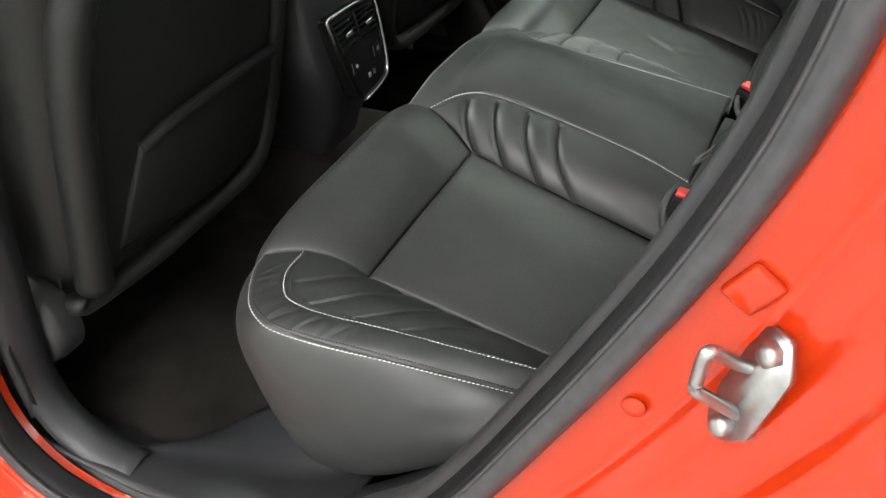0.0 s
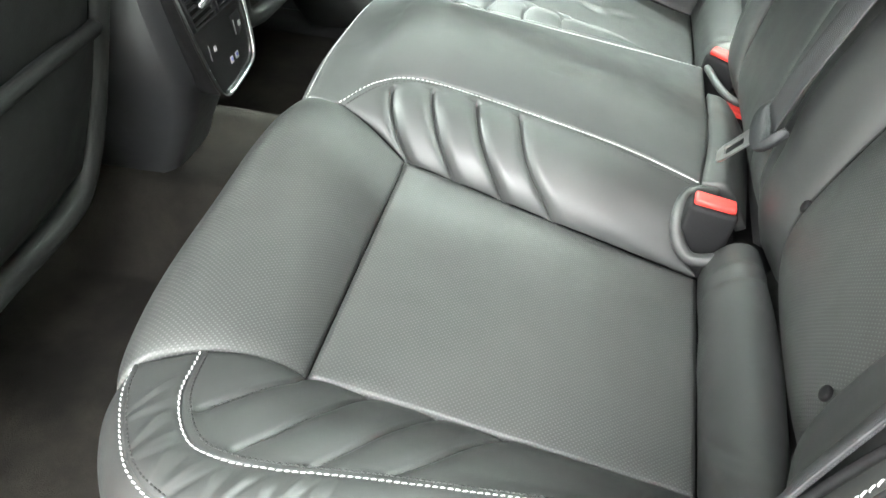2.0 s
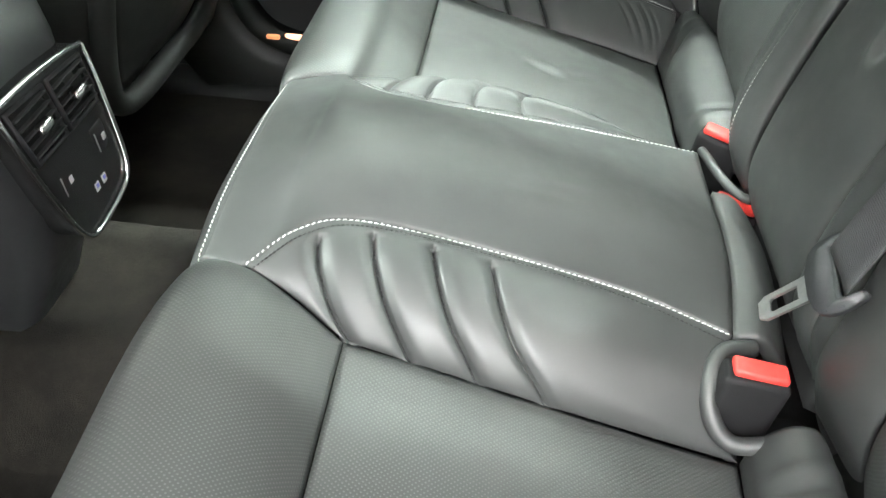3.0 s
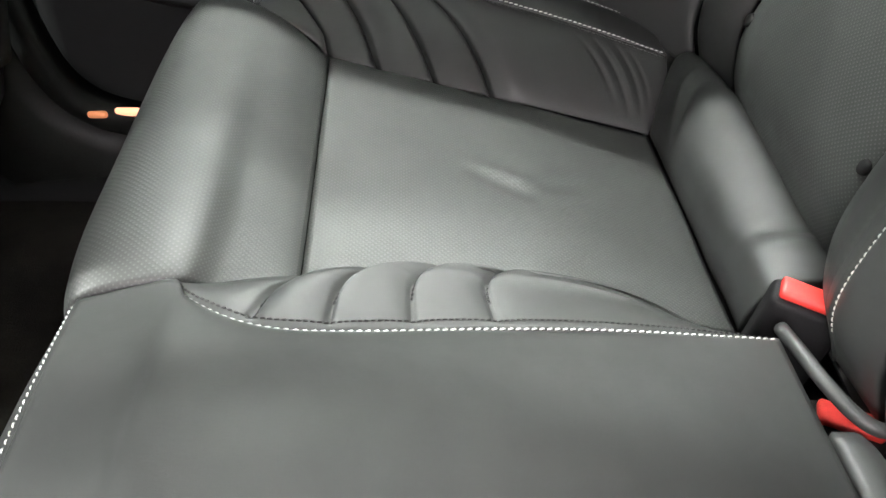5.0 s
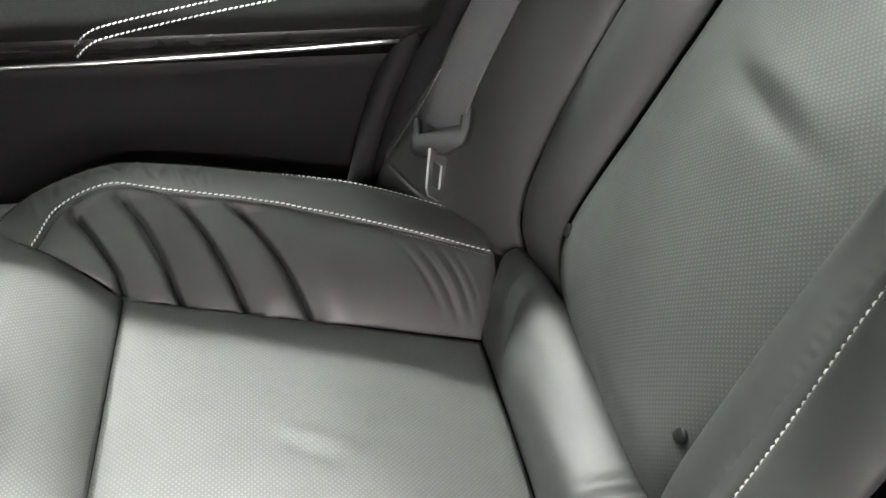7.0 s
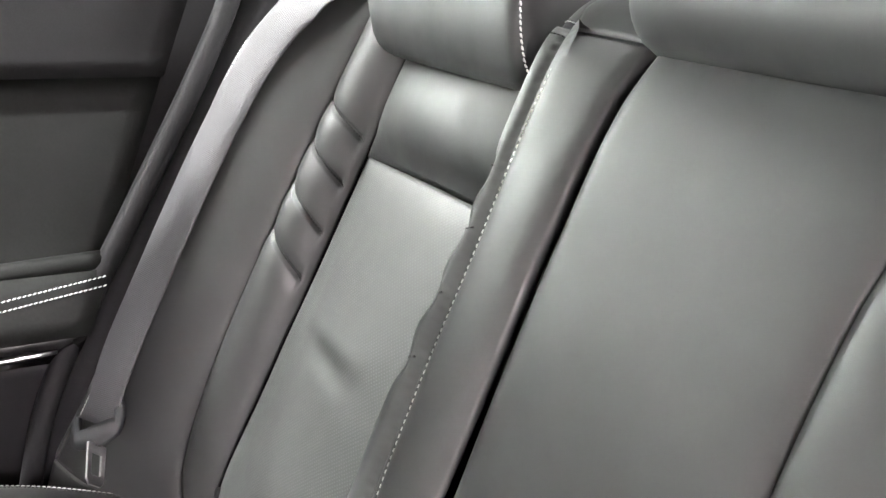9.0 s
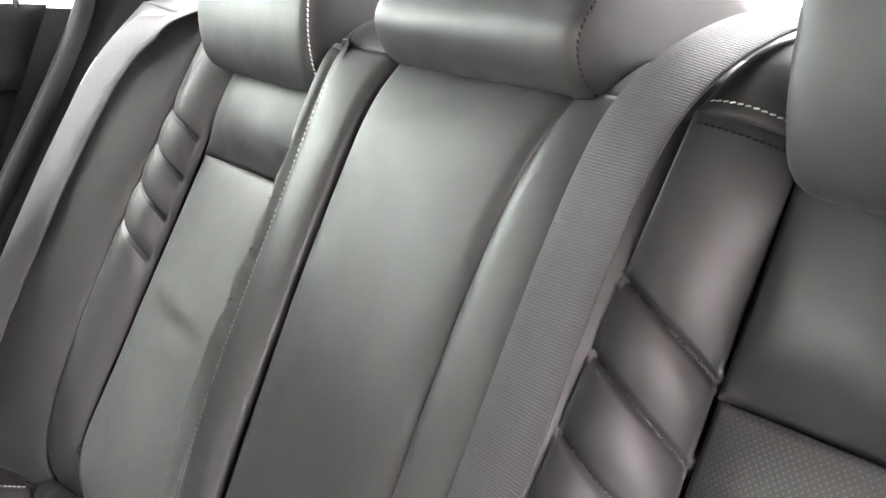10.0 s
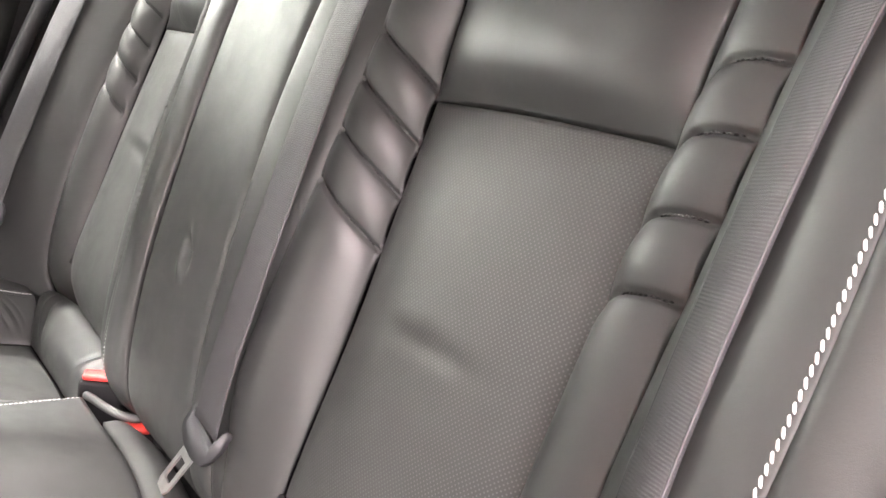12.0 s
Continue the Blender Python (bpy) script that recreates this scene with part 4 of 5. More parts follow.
        cap = Panel(e([(ya, t0, fa), ((ya + yb) / 2, t0, max(fa, fb) - 0.004), (yb, t0, fb)]), e([(ya, 0.59 + lift, -0.09), (yb, 0.58 + lift, -0.085)]), e([(ya, t0, fa), (ya, 0.552 + lift, -0.005), (ya, 0.59 + lift, -0.09)]),
                    e([(yb, t0, fb), (yb, 0.550 + lift, 0.008), (yb, 0.58 + lift, -0.085)]), (-0.2, 0, 1), 0.004, 0.010, 0.004, 0.005)
        part("top_cap", cap.bmesh(), LEATHER, rest, "leather cap over the backrest's shoulder")
        if s < 0 or pan is inner:
            rows.append(along_panel(cap, v=0.05, n=30))
            under.append(along_panel(pan, u=0.988, n=30))
    seam_thread(rest, rows, every=0.0044, size=0.0036, wide=0.00055)
    shelf = Panel(e([(yi, t0, 0.006), (yo, t0, 0.006)]), e([(yi, 0.58, -0.10), (yo, 0.58, -0.10)]), e([(yi, t0, 0.006), (yi, 0.55, -0.03), (yi, 0.58, -0.10)]),
                  e([(yo, t0, 0.006), (yo, 0.55, -0.03), (yo, 0.58, -0.10)]), (0, 0, 1), 0.01, 0.004)
    part("top_panel", shelf.bmesh(), LEATHER, rest)
    for y in ((0.257, 0.498) if s > 0 else (0.245, 0.470)):
        part("fastener", disc(0.0065, 0.003, Matrix.Translation(bk(s * y, -0.001 if y > 0.4 else 0.011, 0.002)) @ Vector((0, 0, 1)).rotation_difference(FORWARD).to_matrix().to_4x4(), 20, 0.001), TRIM, rest, "small black plastic fastener")
    dark = list(under)
    for lines, pan in ((inner_lines, inner), (outer_lines, outer)):
        for line in lines:
            q = [pan.at(float(np.interp(v, np.linspace(0, 1, len(line)), line)), v) for v in [0.08 + 0.84 * i / 20 for i in range(21)]]
            dark.append(([x for x, _ in q], [y for _, y in q]))
    seam_thread(rest, dark, DARK_THREAD, "black seam thread", every=0.004, size=0.0032, wide=0.0008, twist=0)
    return rest


for s in (-1, 1):
    backrest_side(s)

# centre backrest with its borders
mid_rest = thing("armrest_seat", "black leather centre backrest with folding armrest panel", "car seat", at=bk(0, -0.05, -0.02))
e = lambda pts: [bk(y, t, f) for y, t, f in pts]
b0, t0 = -0.085, 0.517
near_edge = [(-0.086, b0, -0.030), (-0.082, -0.03, 0.014), (-0.076, 0.10, 0.044), (-0.071, 0.28, 0.060), (-0.065, 0.40, 0.060), (-0.070, 0.47, 0.058), (-0.074, t0, 0.046)]
far_edge = [(0.102, b0, -0.020), (0.105, -0.03, 0.022), (0.108, 0.10, 0.050), (0.118, 0.28, 0.060), (0.126, 0.40, 0.061), (0.130, 0.47, 0.058), (0.132, t0, 0.046)]
arm = Panel(e([near_edge[0], far_edge[0]]), e([near_edge[-1], far_edge[-1]]), e(near_edge), e(far_edge), tuple(FORWARD), 0.004, 0.004, 0.010, 0.006,
            both(lumps(6, 0.0015, 2), folds([(0.44, 0.405, 62, 0.016, 0.0085, -0.0115), (0.475, 0.375, 62, 0.012, 0.006, 0.0025), (0.42, 0.43, 62, 0.012, 0.006, 0.002)])), power=4.0)
# added black sheet that blocks light in the centre seams
part("seam_backing", sheet_mesh([[Vector(bk(y, t, -0.035)) for y in (-0.15, 0, 0.19)] for t in (-0.10, 0.2, 0.51)], 0.03), DARK_THREAD, mid_rest, "black backing sheet behind the leather seams")
part("armrest_panel", arm.bmesh(0.03), LEATHER, mid_rest, "smooth leather armrest panel with a small dent")
for s, edge, crest, rim in ((-1, near_edge, [(-0.130, b0, -0.035), (-0.130, -0.03, 0.008), (-0.130, 0.10, 0.038), (-0.132, 0.28, 0.055), (-0.132, 0.40, 0.054), (-0.130, t0, 0.040)], -0.162),
                            (1, [(y + 0.006, t, f) for y, t, f in far_edge], FAR_CREST, 0.200)):
    col = Panel(e(edge), e(crest), e([edge[0], crest[0]]), e([edge[-1], crest[-1]]), tuple(FORWARD), 0.004, 0.008, 0.006, 0.006, lumps(9, 0.001, 6 + s), power=3.0)
    part("side_border", col.bmesh(0.03), LEATHER, mid_rest, "raised leather border")
    low = [(rim, b0, crest[0][2] - 0.02), (rim, -0.03, crest[1][2] - 0.014), (rim, 0.10, crest[2][2] - 0.014), (rim, 0.38, 0.034), (rim, t0, 0.026)]
    flank = Panel(e(crest), e(low), e([crest[0], low[0]]), e([crest[-1], low[-1]]), tuple(FORWARD + Vector((0, s * 0.8, 0))), 0.006, 0.004, 0.002, 0.004)
    part("flank", flank.bmesh(), LEATHER, mid_rest, "leather flank of the border")
    if s > 0:
        seam_thread(mid_rest, [along_panel(col, v=0.945, n=160, span=(0.05, 0.98))], every=0.0050, size=0.0036)
    ends = [(edge[-1][0], 0.553, 0.0), (edge[-1][0], 0.58, -0.09), (rim, 0.556, 0.004), (rim, 0.58, -0.085)] if s < 0 else [(0.160, 0.556, 0.022), (0.200, 0.600, -0.070), (0.236, 0.548, 0.024), (0.285, 0.590, -0.070)]
    shoulder = low[-1] if s < 0 else crest[-1]
    cap = Panel(e([edge[-1], shoulder]), e([ends[1], ends[3]]), e([edge[-1], ends[0], ends[1]]), e([shoulder, ends[2], ends[3]]), (-0.3, 0, 1), 0.005, 0.008, 0.002, 0.006)
    part("top_cap", cap.bmesh(), LEATHER, mid_rest)
shelf = Panel(e([near_edge[-1], far_edge[-1]]), e([(-0.084, 0.58, -0.10), (0.146, 0.58, -0.10)]), e([near_edge[-1], (-0.084, 0.55, -0.02), (-0.084, 0.58, -0.10)]), e([far_edge[-1], (0.146, 0.55, -0.02), (0.146, 0.58, -0.10)]), (0, 0, 1), 0.01, 0.004)
part("top_panel", shelf.bmesh(), LEATHER, mid_rest)


# ---- headrests ----
def headrest(y0, y1, t_low, t_high, f_front, depth, label, stitch_sides, thread=None, lean=0.0, skew=0.0, rise=0.0, crisp=14):
    """A padded block: a closed profile in t and f, rounded at both ends in y."""
    rest = thing("headrest", label, "headrest", "rear headrests", at=bk((y0 + y1) / 2, t_low, f_front - depth * 0.5))
    high = t_high - t_low
    prof = [(0.02, -0.35), (0.0, -0.16), (0.05, -0.03), (0.22, 0.05), (0.5, 0.03), (0.78, -0.02), (0.93, -0.14), (1.0, -0.38), (0.98, -0.65), (0.88, -0.9), (0.6, -1.0), (0.3, -0.95), (0.08, -0.7)]
    ring = spline([(a, 0, b) for a, b in prof + prof[:1]], 65)[:-1]
    bm = bmesh.new()
    n_y = 40
    loops = []
    cy, cz = 0.5, -0.42
    def slice_at(w, q):
        """A point of the profile at w, from -1 at one end to 1 at the other; the first end may be crisper."""
        k = max((1 - min(abs(w), 1.0) ** (crisp if w < 0 else 14)) ** (1 / 3.5), 0.05)
        up = cy + (q.x - cy) * (0.55 + 0.45 * k) * (1 - 0.01 * w * w)
        return bk((y0 + y1) / 2 + (y1 - y0) / 2 * w + skew * high * q.x, t_low + high * up - rise * w * (1 - q.x), f_front - lean * high * q.x + depth * (cz + (q.z - cz) * (0.55 + 0.45 * k)))

    for i in range(n_y + 1):
        w = -math.cos(math.pi * i / n_y)
        loops.append([bm.verts.new(slice_at(w, q)) for q in ring])
    for a, b in zip(loops, loops[1:]):
        for k in range(64):
            bm.faces.new((a[k], a[(k + 1) % 64], b[(k + 1) % 64], b[k]))
    bm.faces.new(loops[0][::-1]), bm.faces.new(loops[-1])
    bmesh.ops.recalc_face_normals(bm, faces=bm.faces[:])
    part("cushion", bm, LEATHER, rest, "padded leather headrest cushion")
    for w, mat in stitch_sides:
        line = spline([(a, 0, b) for a, b in prof[:8]], 60)
        nrm = [(UPWARD * (q.x - 0.5) * 0.4 + FORWARD * 0.6 + Vector((0, w * 0.4, 0))).normalized() for q in line]
        seam_thread(rest, [([Vector(slice_at(w, q)) for q in line], nrm)], mat, "seam thread along the headrest's edge", every=0.0044, size=0.0036, wide=0.0008)
    return rest


headrest(-0.487, -0.226, 0.486, 0.690, 0.060, 0.11, "tall black leather headrest on the outboard backrest", ((-0.985, THREAD), (-0.955, DARK_THREAD)), lean=-0.40, rise=0.0035, crisp=44)
headrest(0.252, 0.522, 0.470, 0.690, 0.050, 0.11, "tall black leather headrest on the outboard backrest", ((-0.985, THREAD),), lean=-0.40, crisp=44)
headrest(-0.092, 0.146, 0.508, 0.634, 0.074, 0.21, "low black leather headrest on the centre backrest", ((-0.975, DARK_THREAD),), crisp=36)


# ---- side wings beside the backrests ----
def wing(s):
    ob = thing("side_bolster", "smooth black leather side bolster with white stitching", "car seat", "side bolsters", at=(0.42, s * 0.61, 0.56))
    e = lambda pts: [bk(s * y, t, f) for y, t, f in pts]
    w, st, sf = (0.554, 0.674, 0.102) if s < 0 else (0.576, 0.700, 0.104)
    a = [(w - 0.012, -0.09, -0.02), (w, -0.03, 0.012), (w, 0.12, 0.030), (w, 0.34, 0.032), (w, 0.520, 0.028)]
    c = [(st + 0.004, -0.10, sf + 0.005), (st + 0.003, 0.0, sf), (st, 0.14, sf), (st, 0.30, sf), (st - 0.004, 0.42, sf - 0.003), (st - 0.010, 0.52, sf - 0.03)]
    lo = [a[0], (w + 0.03, -0.092, 0.030), (w + 0.075, -0.096, sf - 0.025), c[0]]
    hi = [a[-1], (w + 0.03, 0.52, 0.044), (w + 0.075, 0.52, sf - 0.032), c[-1]]
    face = Panel(e(a), e(c), e(lo), e(hi), tuple(FORWARD), 0.005, 0.005 if s < 0 else 0.010, 0.005, 0.006, lumps(8, 0.0012, 21 + s), power=3.0, open_edges="a")
    part("front_panel", face.bmesh(), LEATHER, ob, "smooth leather bolster face")
    d = [(st + 0.042, -0.10, sf), (st + 0.044, 0.0, sf - 0.014), (st + 0.044, 0.14, sf - 0.020), (st + 0.042, 0.30, sf - 0.022), (st + 0.038, 0.42, sf - 0.028), (st + 0.030, 0.53, sf - 0.07)]
    side = Panel(e(c), e(d), e([c[0], d[0]]), e([c[-1], d[-1]]), (-0.3, s, 0), 0.006, 0.005, 0.003, 0.004, lumps(9, 0.001, 31))
    part("side_panel", side.bmesh(), LEATHER, ob, "leather side of the bolster")
    top = Panel(e(hi), e([(w, 0.58, -0.085), (w + 0.06, 0.58, -0.085), (st, 0.58, -0.085)]), e([a[-1], (w, 0.558, -0.01), (w, 0.58, -0.085)]), e([c[-1], (st - 0.006, 0.558, 0.0), (st, 0.58, -0.085)]), (0, 0, 1), 0.006, 0.01, 0.004, 0.005)
    part("top_cap", top.bmesh(), LEATHER, ob)
    seam_thread(ob, [along_panel(face, v=0.965, n=160, span=(0.10, 0.85))], every=0.0052, size=0.0050, wide=0.0008, twist=20)
    low = Panel(e(lo), e([(w - 0.012, -0.18, -0.02), (st + 0.008, -0.20, sf - 0.01)]), e([a[0], (w - 0.012, -0.18, -0.02)]), e([c[0], (st + 0.008, -0.20, sf - 0.01)]), tuple(FORWARD), 0.006, 0.0, open_edges="abcd")
    part("lower_panel", low.bmesh(), LEATHER, ob)


for s in (-1, 1):
    wing(s)

# ---- seat belts ----
def buckle(x, y, z, turn, label):
    ob = thing("seat_belt_buckle", label, "buckle", "rear belt buckles", at=(x, y, z - 0.09))
    m = Matrix.Translation((x, y, z)) @ Euler((radians(8), 0, radians(turn))).to_matrix().to_4x4()
    bm = rounded_box(0.028, 0.053, 0.072, 0.006, m @ pose(0, 0, -0.040))
    part("housing", bm, TRIM, ob, "black plastic housing")
    part("release_button", rounded_box(0.019, 0.044, 0.008, 0.003, m @ pose(-0.001, 0, -0.001)), BUCKLE_RED, ob, "red release button")
    part("slot", rounded_box(0.005, 0.034, 0.010, 0.001, m @ pose(0.0105, 0, -0.008)), GLOSS, ob)
    part("stalk", rounded_box(0.018, 0.036, 0.05, 0.004, m @ pose(0, 0, -0.095)), RUBBER, ob)
    return ob


buckle(0.325, -0.168, 0.557, 88, "black seat belt buckle with red button in its pocket")
buckle(0.349, 0.192, 0.555, 66, "black seat belt buckle with red button in its pocket")
buckle(0.360, 0.118, 0.516, 72, "black seat belt buckle sunk deep in its pocket")


def tongue(parent, top, down, side, twist=0.0):
    """The latch plate at the end of the webbing: a slotted bar and a steel tongue. top: middle of the bar."""
    side, down = Vector(side).normalized(), Vector(down).normalized()
    side = (side - down * side.dot(down)).normalized()
    n = side.cross(down).normalized()
    m = Matrix((side, down, n)).transposed().to_4x4()
    m.translation = Vector(top)
    bm = bmesh.new()
    loop = [(-0.037, -0.006), (-0.034, -0.022), (-0.029, -0.024), (-0.026, -0.004), (0.026, -0.004), (0.029, -0.024), (0.034, -0.022), (0.037, -0.006), (0.036, 0.008), (0.028, 0.016), (0.012, 0.020), (-0.012, 0.020), (-0.028, 0.016), (-0.034, 0.008)]
    slab(bm, [m @ Vector((x, y, -0.005)) for x, y in loop], [m @ Vector((x, y, 0.005)) for x, y in loop])
    bmesh.ops.recalc_face_normals(bm, faces=bm.faces[:])
    bmesh.ops.bevel(bm, geom=bm.edges[:], offset=0.0018, segments=2, affect="EDGES")
    part("latch_plate", bm, GREY_TRIM, parent, "black plastic latch plate")
    m = m @ pose(0, 0, 0, 0, twist, 0)
    bm = bmesh.new()
    outer = [(-0.013, 0.018), (0.013, 0.018), (0.012, 0.056), (0.008, 0.062), (-0.008, 0.062), (-0.012, 0.056)]
    inner = [(-0.007, 0.028), (0.007, 0.028), (0.007, 0.050), (0.005, 0.052), (-0.005, 0.052), (-0.007, 0.050)]
    vs = {}
    for h in (-0.0012, 0.0012):
        vs[h] = ([bm.verts.new(m @ Vector((x, y, h))) for x, y in outer], [bm.verts.new(m @ Vector((x, y, h))) for x, y in inner])
    for k in range(6):
        j = (k + 1) % 6
        for h in vs:
            bm.faces.new((vs[h][0][k], vs[h][0][j], vs[h][1][j], vs[h][1][k]))
        for r in (0, 1):
            bm.faces.new((vs[-0.0012][r][k], vs[-0.0012][r][j], vs[0.0012][r][j], vs[0.0012][r][k]))
    bmesh.ops.recalc_face_normals(bm, faces=bm.faces[:])
    part("tongue", bm, STEEL, parent, "bright steel tongue", smooth=False)


def belt(label, points, sides, width, plate=None, thick=0.0016):
    ob = thing("seat_belt", label, "seat belt", "rear seat belts", at=points[-1])
    p = spline(points, 70)
    run = [0.0]
    for a, b in zip(points, points[1:]):
        run.append(run[-1] + (Vector(b) - Vector(a)).length)
    q = [Vector([float(np.interp(run[-1] * i / 69, run, [d[k] for d in sides])) for k in range(3)]) for i in range(70)]
    part("webbing", strap(p, q, width, thick), WEBBING, ob, "black woven webbing")
    for s in (-1, 1):
        line = []
        for i in range(70):
            d = (p[min(i + 1, 69)] - p[max(i - 1, 0)]).normalized()
            line.append(p[i] + (q[i] - d * q[i].dot(d)).normalized() * s * (width / 2 - 0.0006))
        part("selvedge", tube(line, 0.0011, 6), WEBBING, ob, "rounded woven edge")
    if plate:
        tongue(ob, *plate)
    return ob


belt("black centre seat belt hanging over the backrest", [bk(-0.210, 0.628, -0.090), bk(-0.184, 0.612, -0.030), bk(-0.161, 0.578, 0.020), bk(-0.146, 0.522, 0.055), bk(-0.143, 0.45, 0.066), bk(-0.152, 0.30, 0.068), bk(-0.157, 0.10, 0.058), bk(-0.156, 0.030, 0.048)],
                   [(0, 1, 0)] * 8, 0.050, (bk(-0.154, 0.022, 0.046), tuple(-UPWARD + Vector((-0.30, 0.15, 0))), (0, 1, 0)))
LATCH_SIDE = (-0.035, 0.058, -0.015)
for s in (-1, 1):
    out = Vector((0, s * 0.040, 0)) + FORWARD * (0.026 if s < 0 else 0.020)
    flat = Vector((0, s, 0))
    if s < 0:
        path = [bk(-0.604, 0.58, -0.09), bk(-0.606, 0.56, 0.000), bk(-0.614, 0.49, 0.074), bk(-0.612, 0.43, 0.085), bk(-0.611, 0.34, 0.088), bk(-0.615, 0.22, 0.090), bk(-0.632, 0.12, 0.099), bk(-0.645, 0.055, 0.104)]
    else:
        path = [bk(0.600, 0.58, -0.09), bk(0.603, 0.56, 0.000), bk(0.622, 0.49, 0.075), bk(0.640, 0.42, 0.096), bk(0.648, 0.30, 0.104), bk(0.642, 0.15, 0.108), bk(0.625, 0.06, 0.112), (0.288, 0.606, 0.650)]
    belt("black outboard seat belt hanging down the side bolster", path,
         [flat, flat, out, out, out, out, out, out if s < 0 else Vector(LATCH_SIDE)], 0.046 if s < 0 else 0.050, ((0.287, 0.603, 0.647), (-0.015, -0.056, -0.044), LATCH_SIDE, 84) if s > 0 else None, 0.0026 if s < 0 else 0.0016)
for s in (-1, 1):
    rim = [(0.330, -0.128, 0.540), (0.303, -0.140, 0.545), (0.292, -0.160, 0.536), (0.293, -0.182, 0.516), (0.310, -0.200, 0.503), (0.345, -0.206, 0.515)] if s < 0 else [(0.325, 0.176, 0.541), (0.328, 0.150, 0.546), (0.334, 0.120, 0.548), (0.346, 0.097, 0.545), (0.362, 0.090, 0.540), (0.378, 0.104, 0.535), (0.384, 0.130, 0.532), (0.384, 0.160, 0.530)]
    part("pocket_rim", tube(spline(rim, 40), 0.0075 if s < 0 else 0.0050, 10), LEATHER, seat, "soft leather rim of the buckle pocket")
# lower anchor of the near belt
anchor = thing("belt_anchor", "black belt anchor tab beside the cushion", "belt anchor", at=(0.306, -0.690, 0.635))
tab_line = spline([(0.276, -0.676, 0.598), (0.280, -0.675, 0.608), (0.286, -0.670, 0.624), (0.292, -0.666, 0.644), (0.303, -0.661, 0.668), (0.316, -0.657, 0.694)], 30)
bm = tube(tab_line, 0.0088, 12, flat=0.8)
for v in bm.verts:
    near = min(range(30), key=lambda i: (tab_line[i] - v.co).length)
    grow = 0.75 + 0.45 * math.exp(-((near - 9) / 5) ** 2) - 0.5 * float(smooth01((3 - near) / 4))
    v.co = tab_line[near] + (v.co - tab_line[near]) * grow
part("tab", bm, GLOSS, anchor, "glossy black rounded tab")
part("strap_edge", tube(spline([(0.312, -0.657, 0.686), (0.324, -0.656, 0.712), (0.340, -0.656, 0.744), (0.360, -0.657, 0.780)], 20), 0.0032, 8), TRIM, anchor, "black folded edge of the strap")

# ---- front seats ----
def front_seat(s, label):
    ob = thing("front_seat", label, "car seat", "front seats", at=(-0.6, s * 0.40, 0.30))
    c = s * 0.405
    # the back of the backrest: y half width by height
    def half(z):
        return 0.245 - 0.020 * float(smooth01((0.56 - z) / 0.10)) - 0.03 * float(smooth01((z - 0.95) / 0.2))
    def back_x(z):
        return -0.312 + 0.22 * (z - 0.70)
    bm = bmesh.new()
    rings = []
    zs = [0.465 + 0.72 * i / 36 for i in range(37)]
    for i, z in enumerate(zs):
        x0 = back_x(z)
        h, thick = half(z), 0.17 - 0.03 * (z - 0.43)
        end = math.sin(min(1.0, (i + 0.6) / 4.5) * 1.5708) ** 0.6 * math.sin(min(1.0, (36.6 - i) / 5.0) * 1.5708) ** 0.6
        ring = []
        for k in range(40):
            a = 6.28318 * k / 40
            cx, cy = math.cos(a), math.sin(a)
            px = math.copysign(abs(cx) ** 0.75, cx) * thick * 0.5 * end
            py = math.copysign(abs(cy) ** 0.50, cy) * h * (0.85 + 0.15 * end)
            ring.append(bm.verts.new((x0 - thick * 0.5 + px, c + py, z)))
        rings.append(ring)
    for r0, r1 in zip(rings, rings[1:]):
        for k in range(40):
            bm.faces.new((r0[k], r0[(k + 1) % 40], r1[(k + 1) % 40], r1[k]))
    bm.faces.new(rings[0][::-1]), bm.faces.new(rings[-1])
    part("backrest", bm, VINYL, ob, "dark vinyl back of the front seat")
    def on(y, z, f=0.0):
        return (back_x(z) + f - 0.030 * max(0.0, abs(y) / 0.2 - 0.55), c - s * y, z - 0.2 * f)
    # raised lower lip and map pocket; y grows towards the tunnel
    lip = [on(y, z, 0.000) for y, z in ((-0.236, 0.500), (-0.222, 0.480), (-0.10, 0.483), (0.0, 0.485), (0.12, 0.488), (0.172, 0.503), (0.198, 0.56), (0.208, 0.65), (0.212, 0.75), (0.205, 0.95))]
    part("lower_lip", tube(spline(lip, 70), 0.015, 12), VINYL, ob, "rounded lip round the seatback panel")
    pocket = Panel([on(-0.160, 0.538, 0.004), on(0.0, 0.522, 0.006), on(0.165, 0.522, 0.004)], [on(-0.115, 0.683, 0.008), on(-0.056, 0.703, 0.014), on(0.063, 0.706, 0.014), on(0.195, 0.686, 0.008)],
                   [on(-0.160, 0.538, 0.004), on(-0.142, 0.61, 0.006), on(-0.115, 0.683, 0.008)], [on(0.165, 0.522, 0.004), on(0.186, 0.60, 0.006), on(0.195, 0.686, 0.008)], (1, 0, -0.2), 0.008, 0.014, 0.004, 0.008, lumps(10, 0.003, 8))
    part("map_pocket", pocket.bmesh(), VINYL, ob, "slack map pocket")
    roll = [on(y, z, 0.002) for y, z in ((-0.205, 0.505), (-0.206, 0.60), (-0.206, 0.68), (-0.203, 0.80), (-0.187, 0.90), (-0.13, 0.985), (0.0, 1.02), (0.11, 0.99), (0.175, 0.90))]
    part("side_roll", tube(spline(roll, 70), 0.026, 14), VINYL, ob, "padded roll round the seatback")
    part("pocket_hem", tube(along_panel(pocket, v=0.985, n=60)[0], 0.009, 10), VINYL, ob, "piped hem of the pocket")
    part("side_seam", tube([on(-0.232, 0.50 + 0.5 * k / 20, -0.028) for k in range(21)], 0.0025, 6), DARK_THREAD, ob, "dark seam down the side")
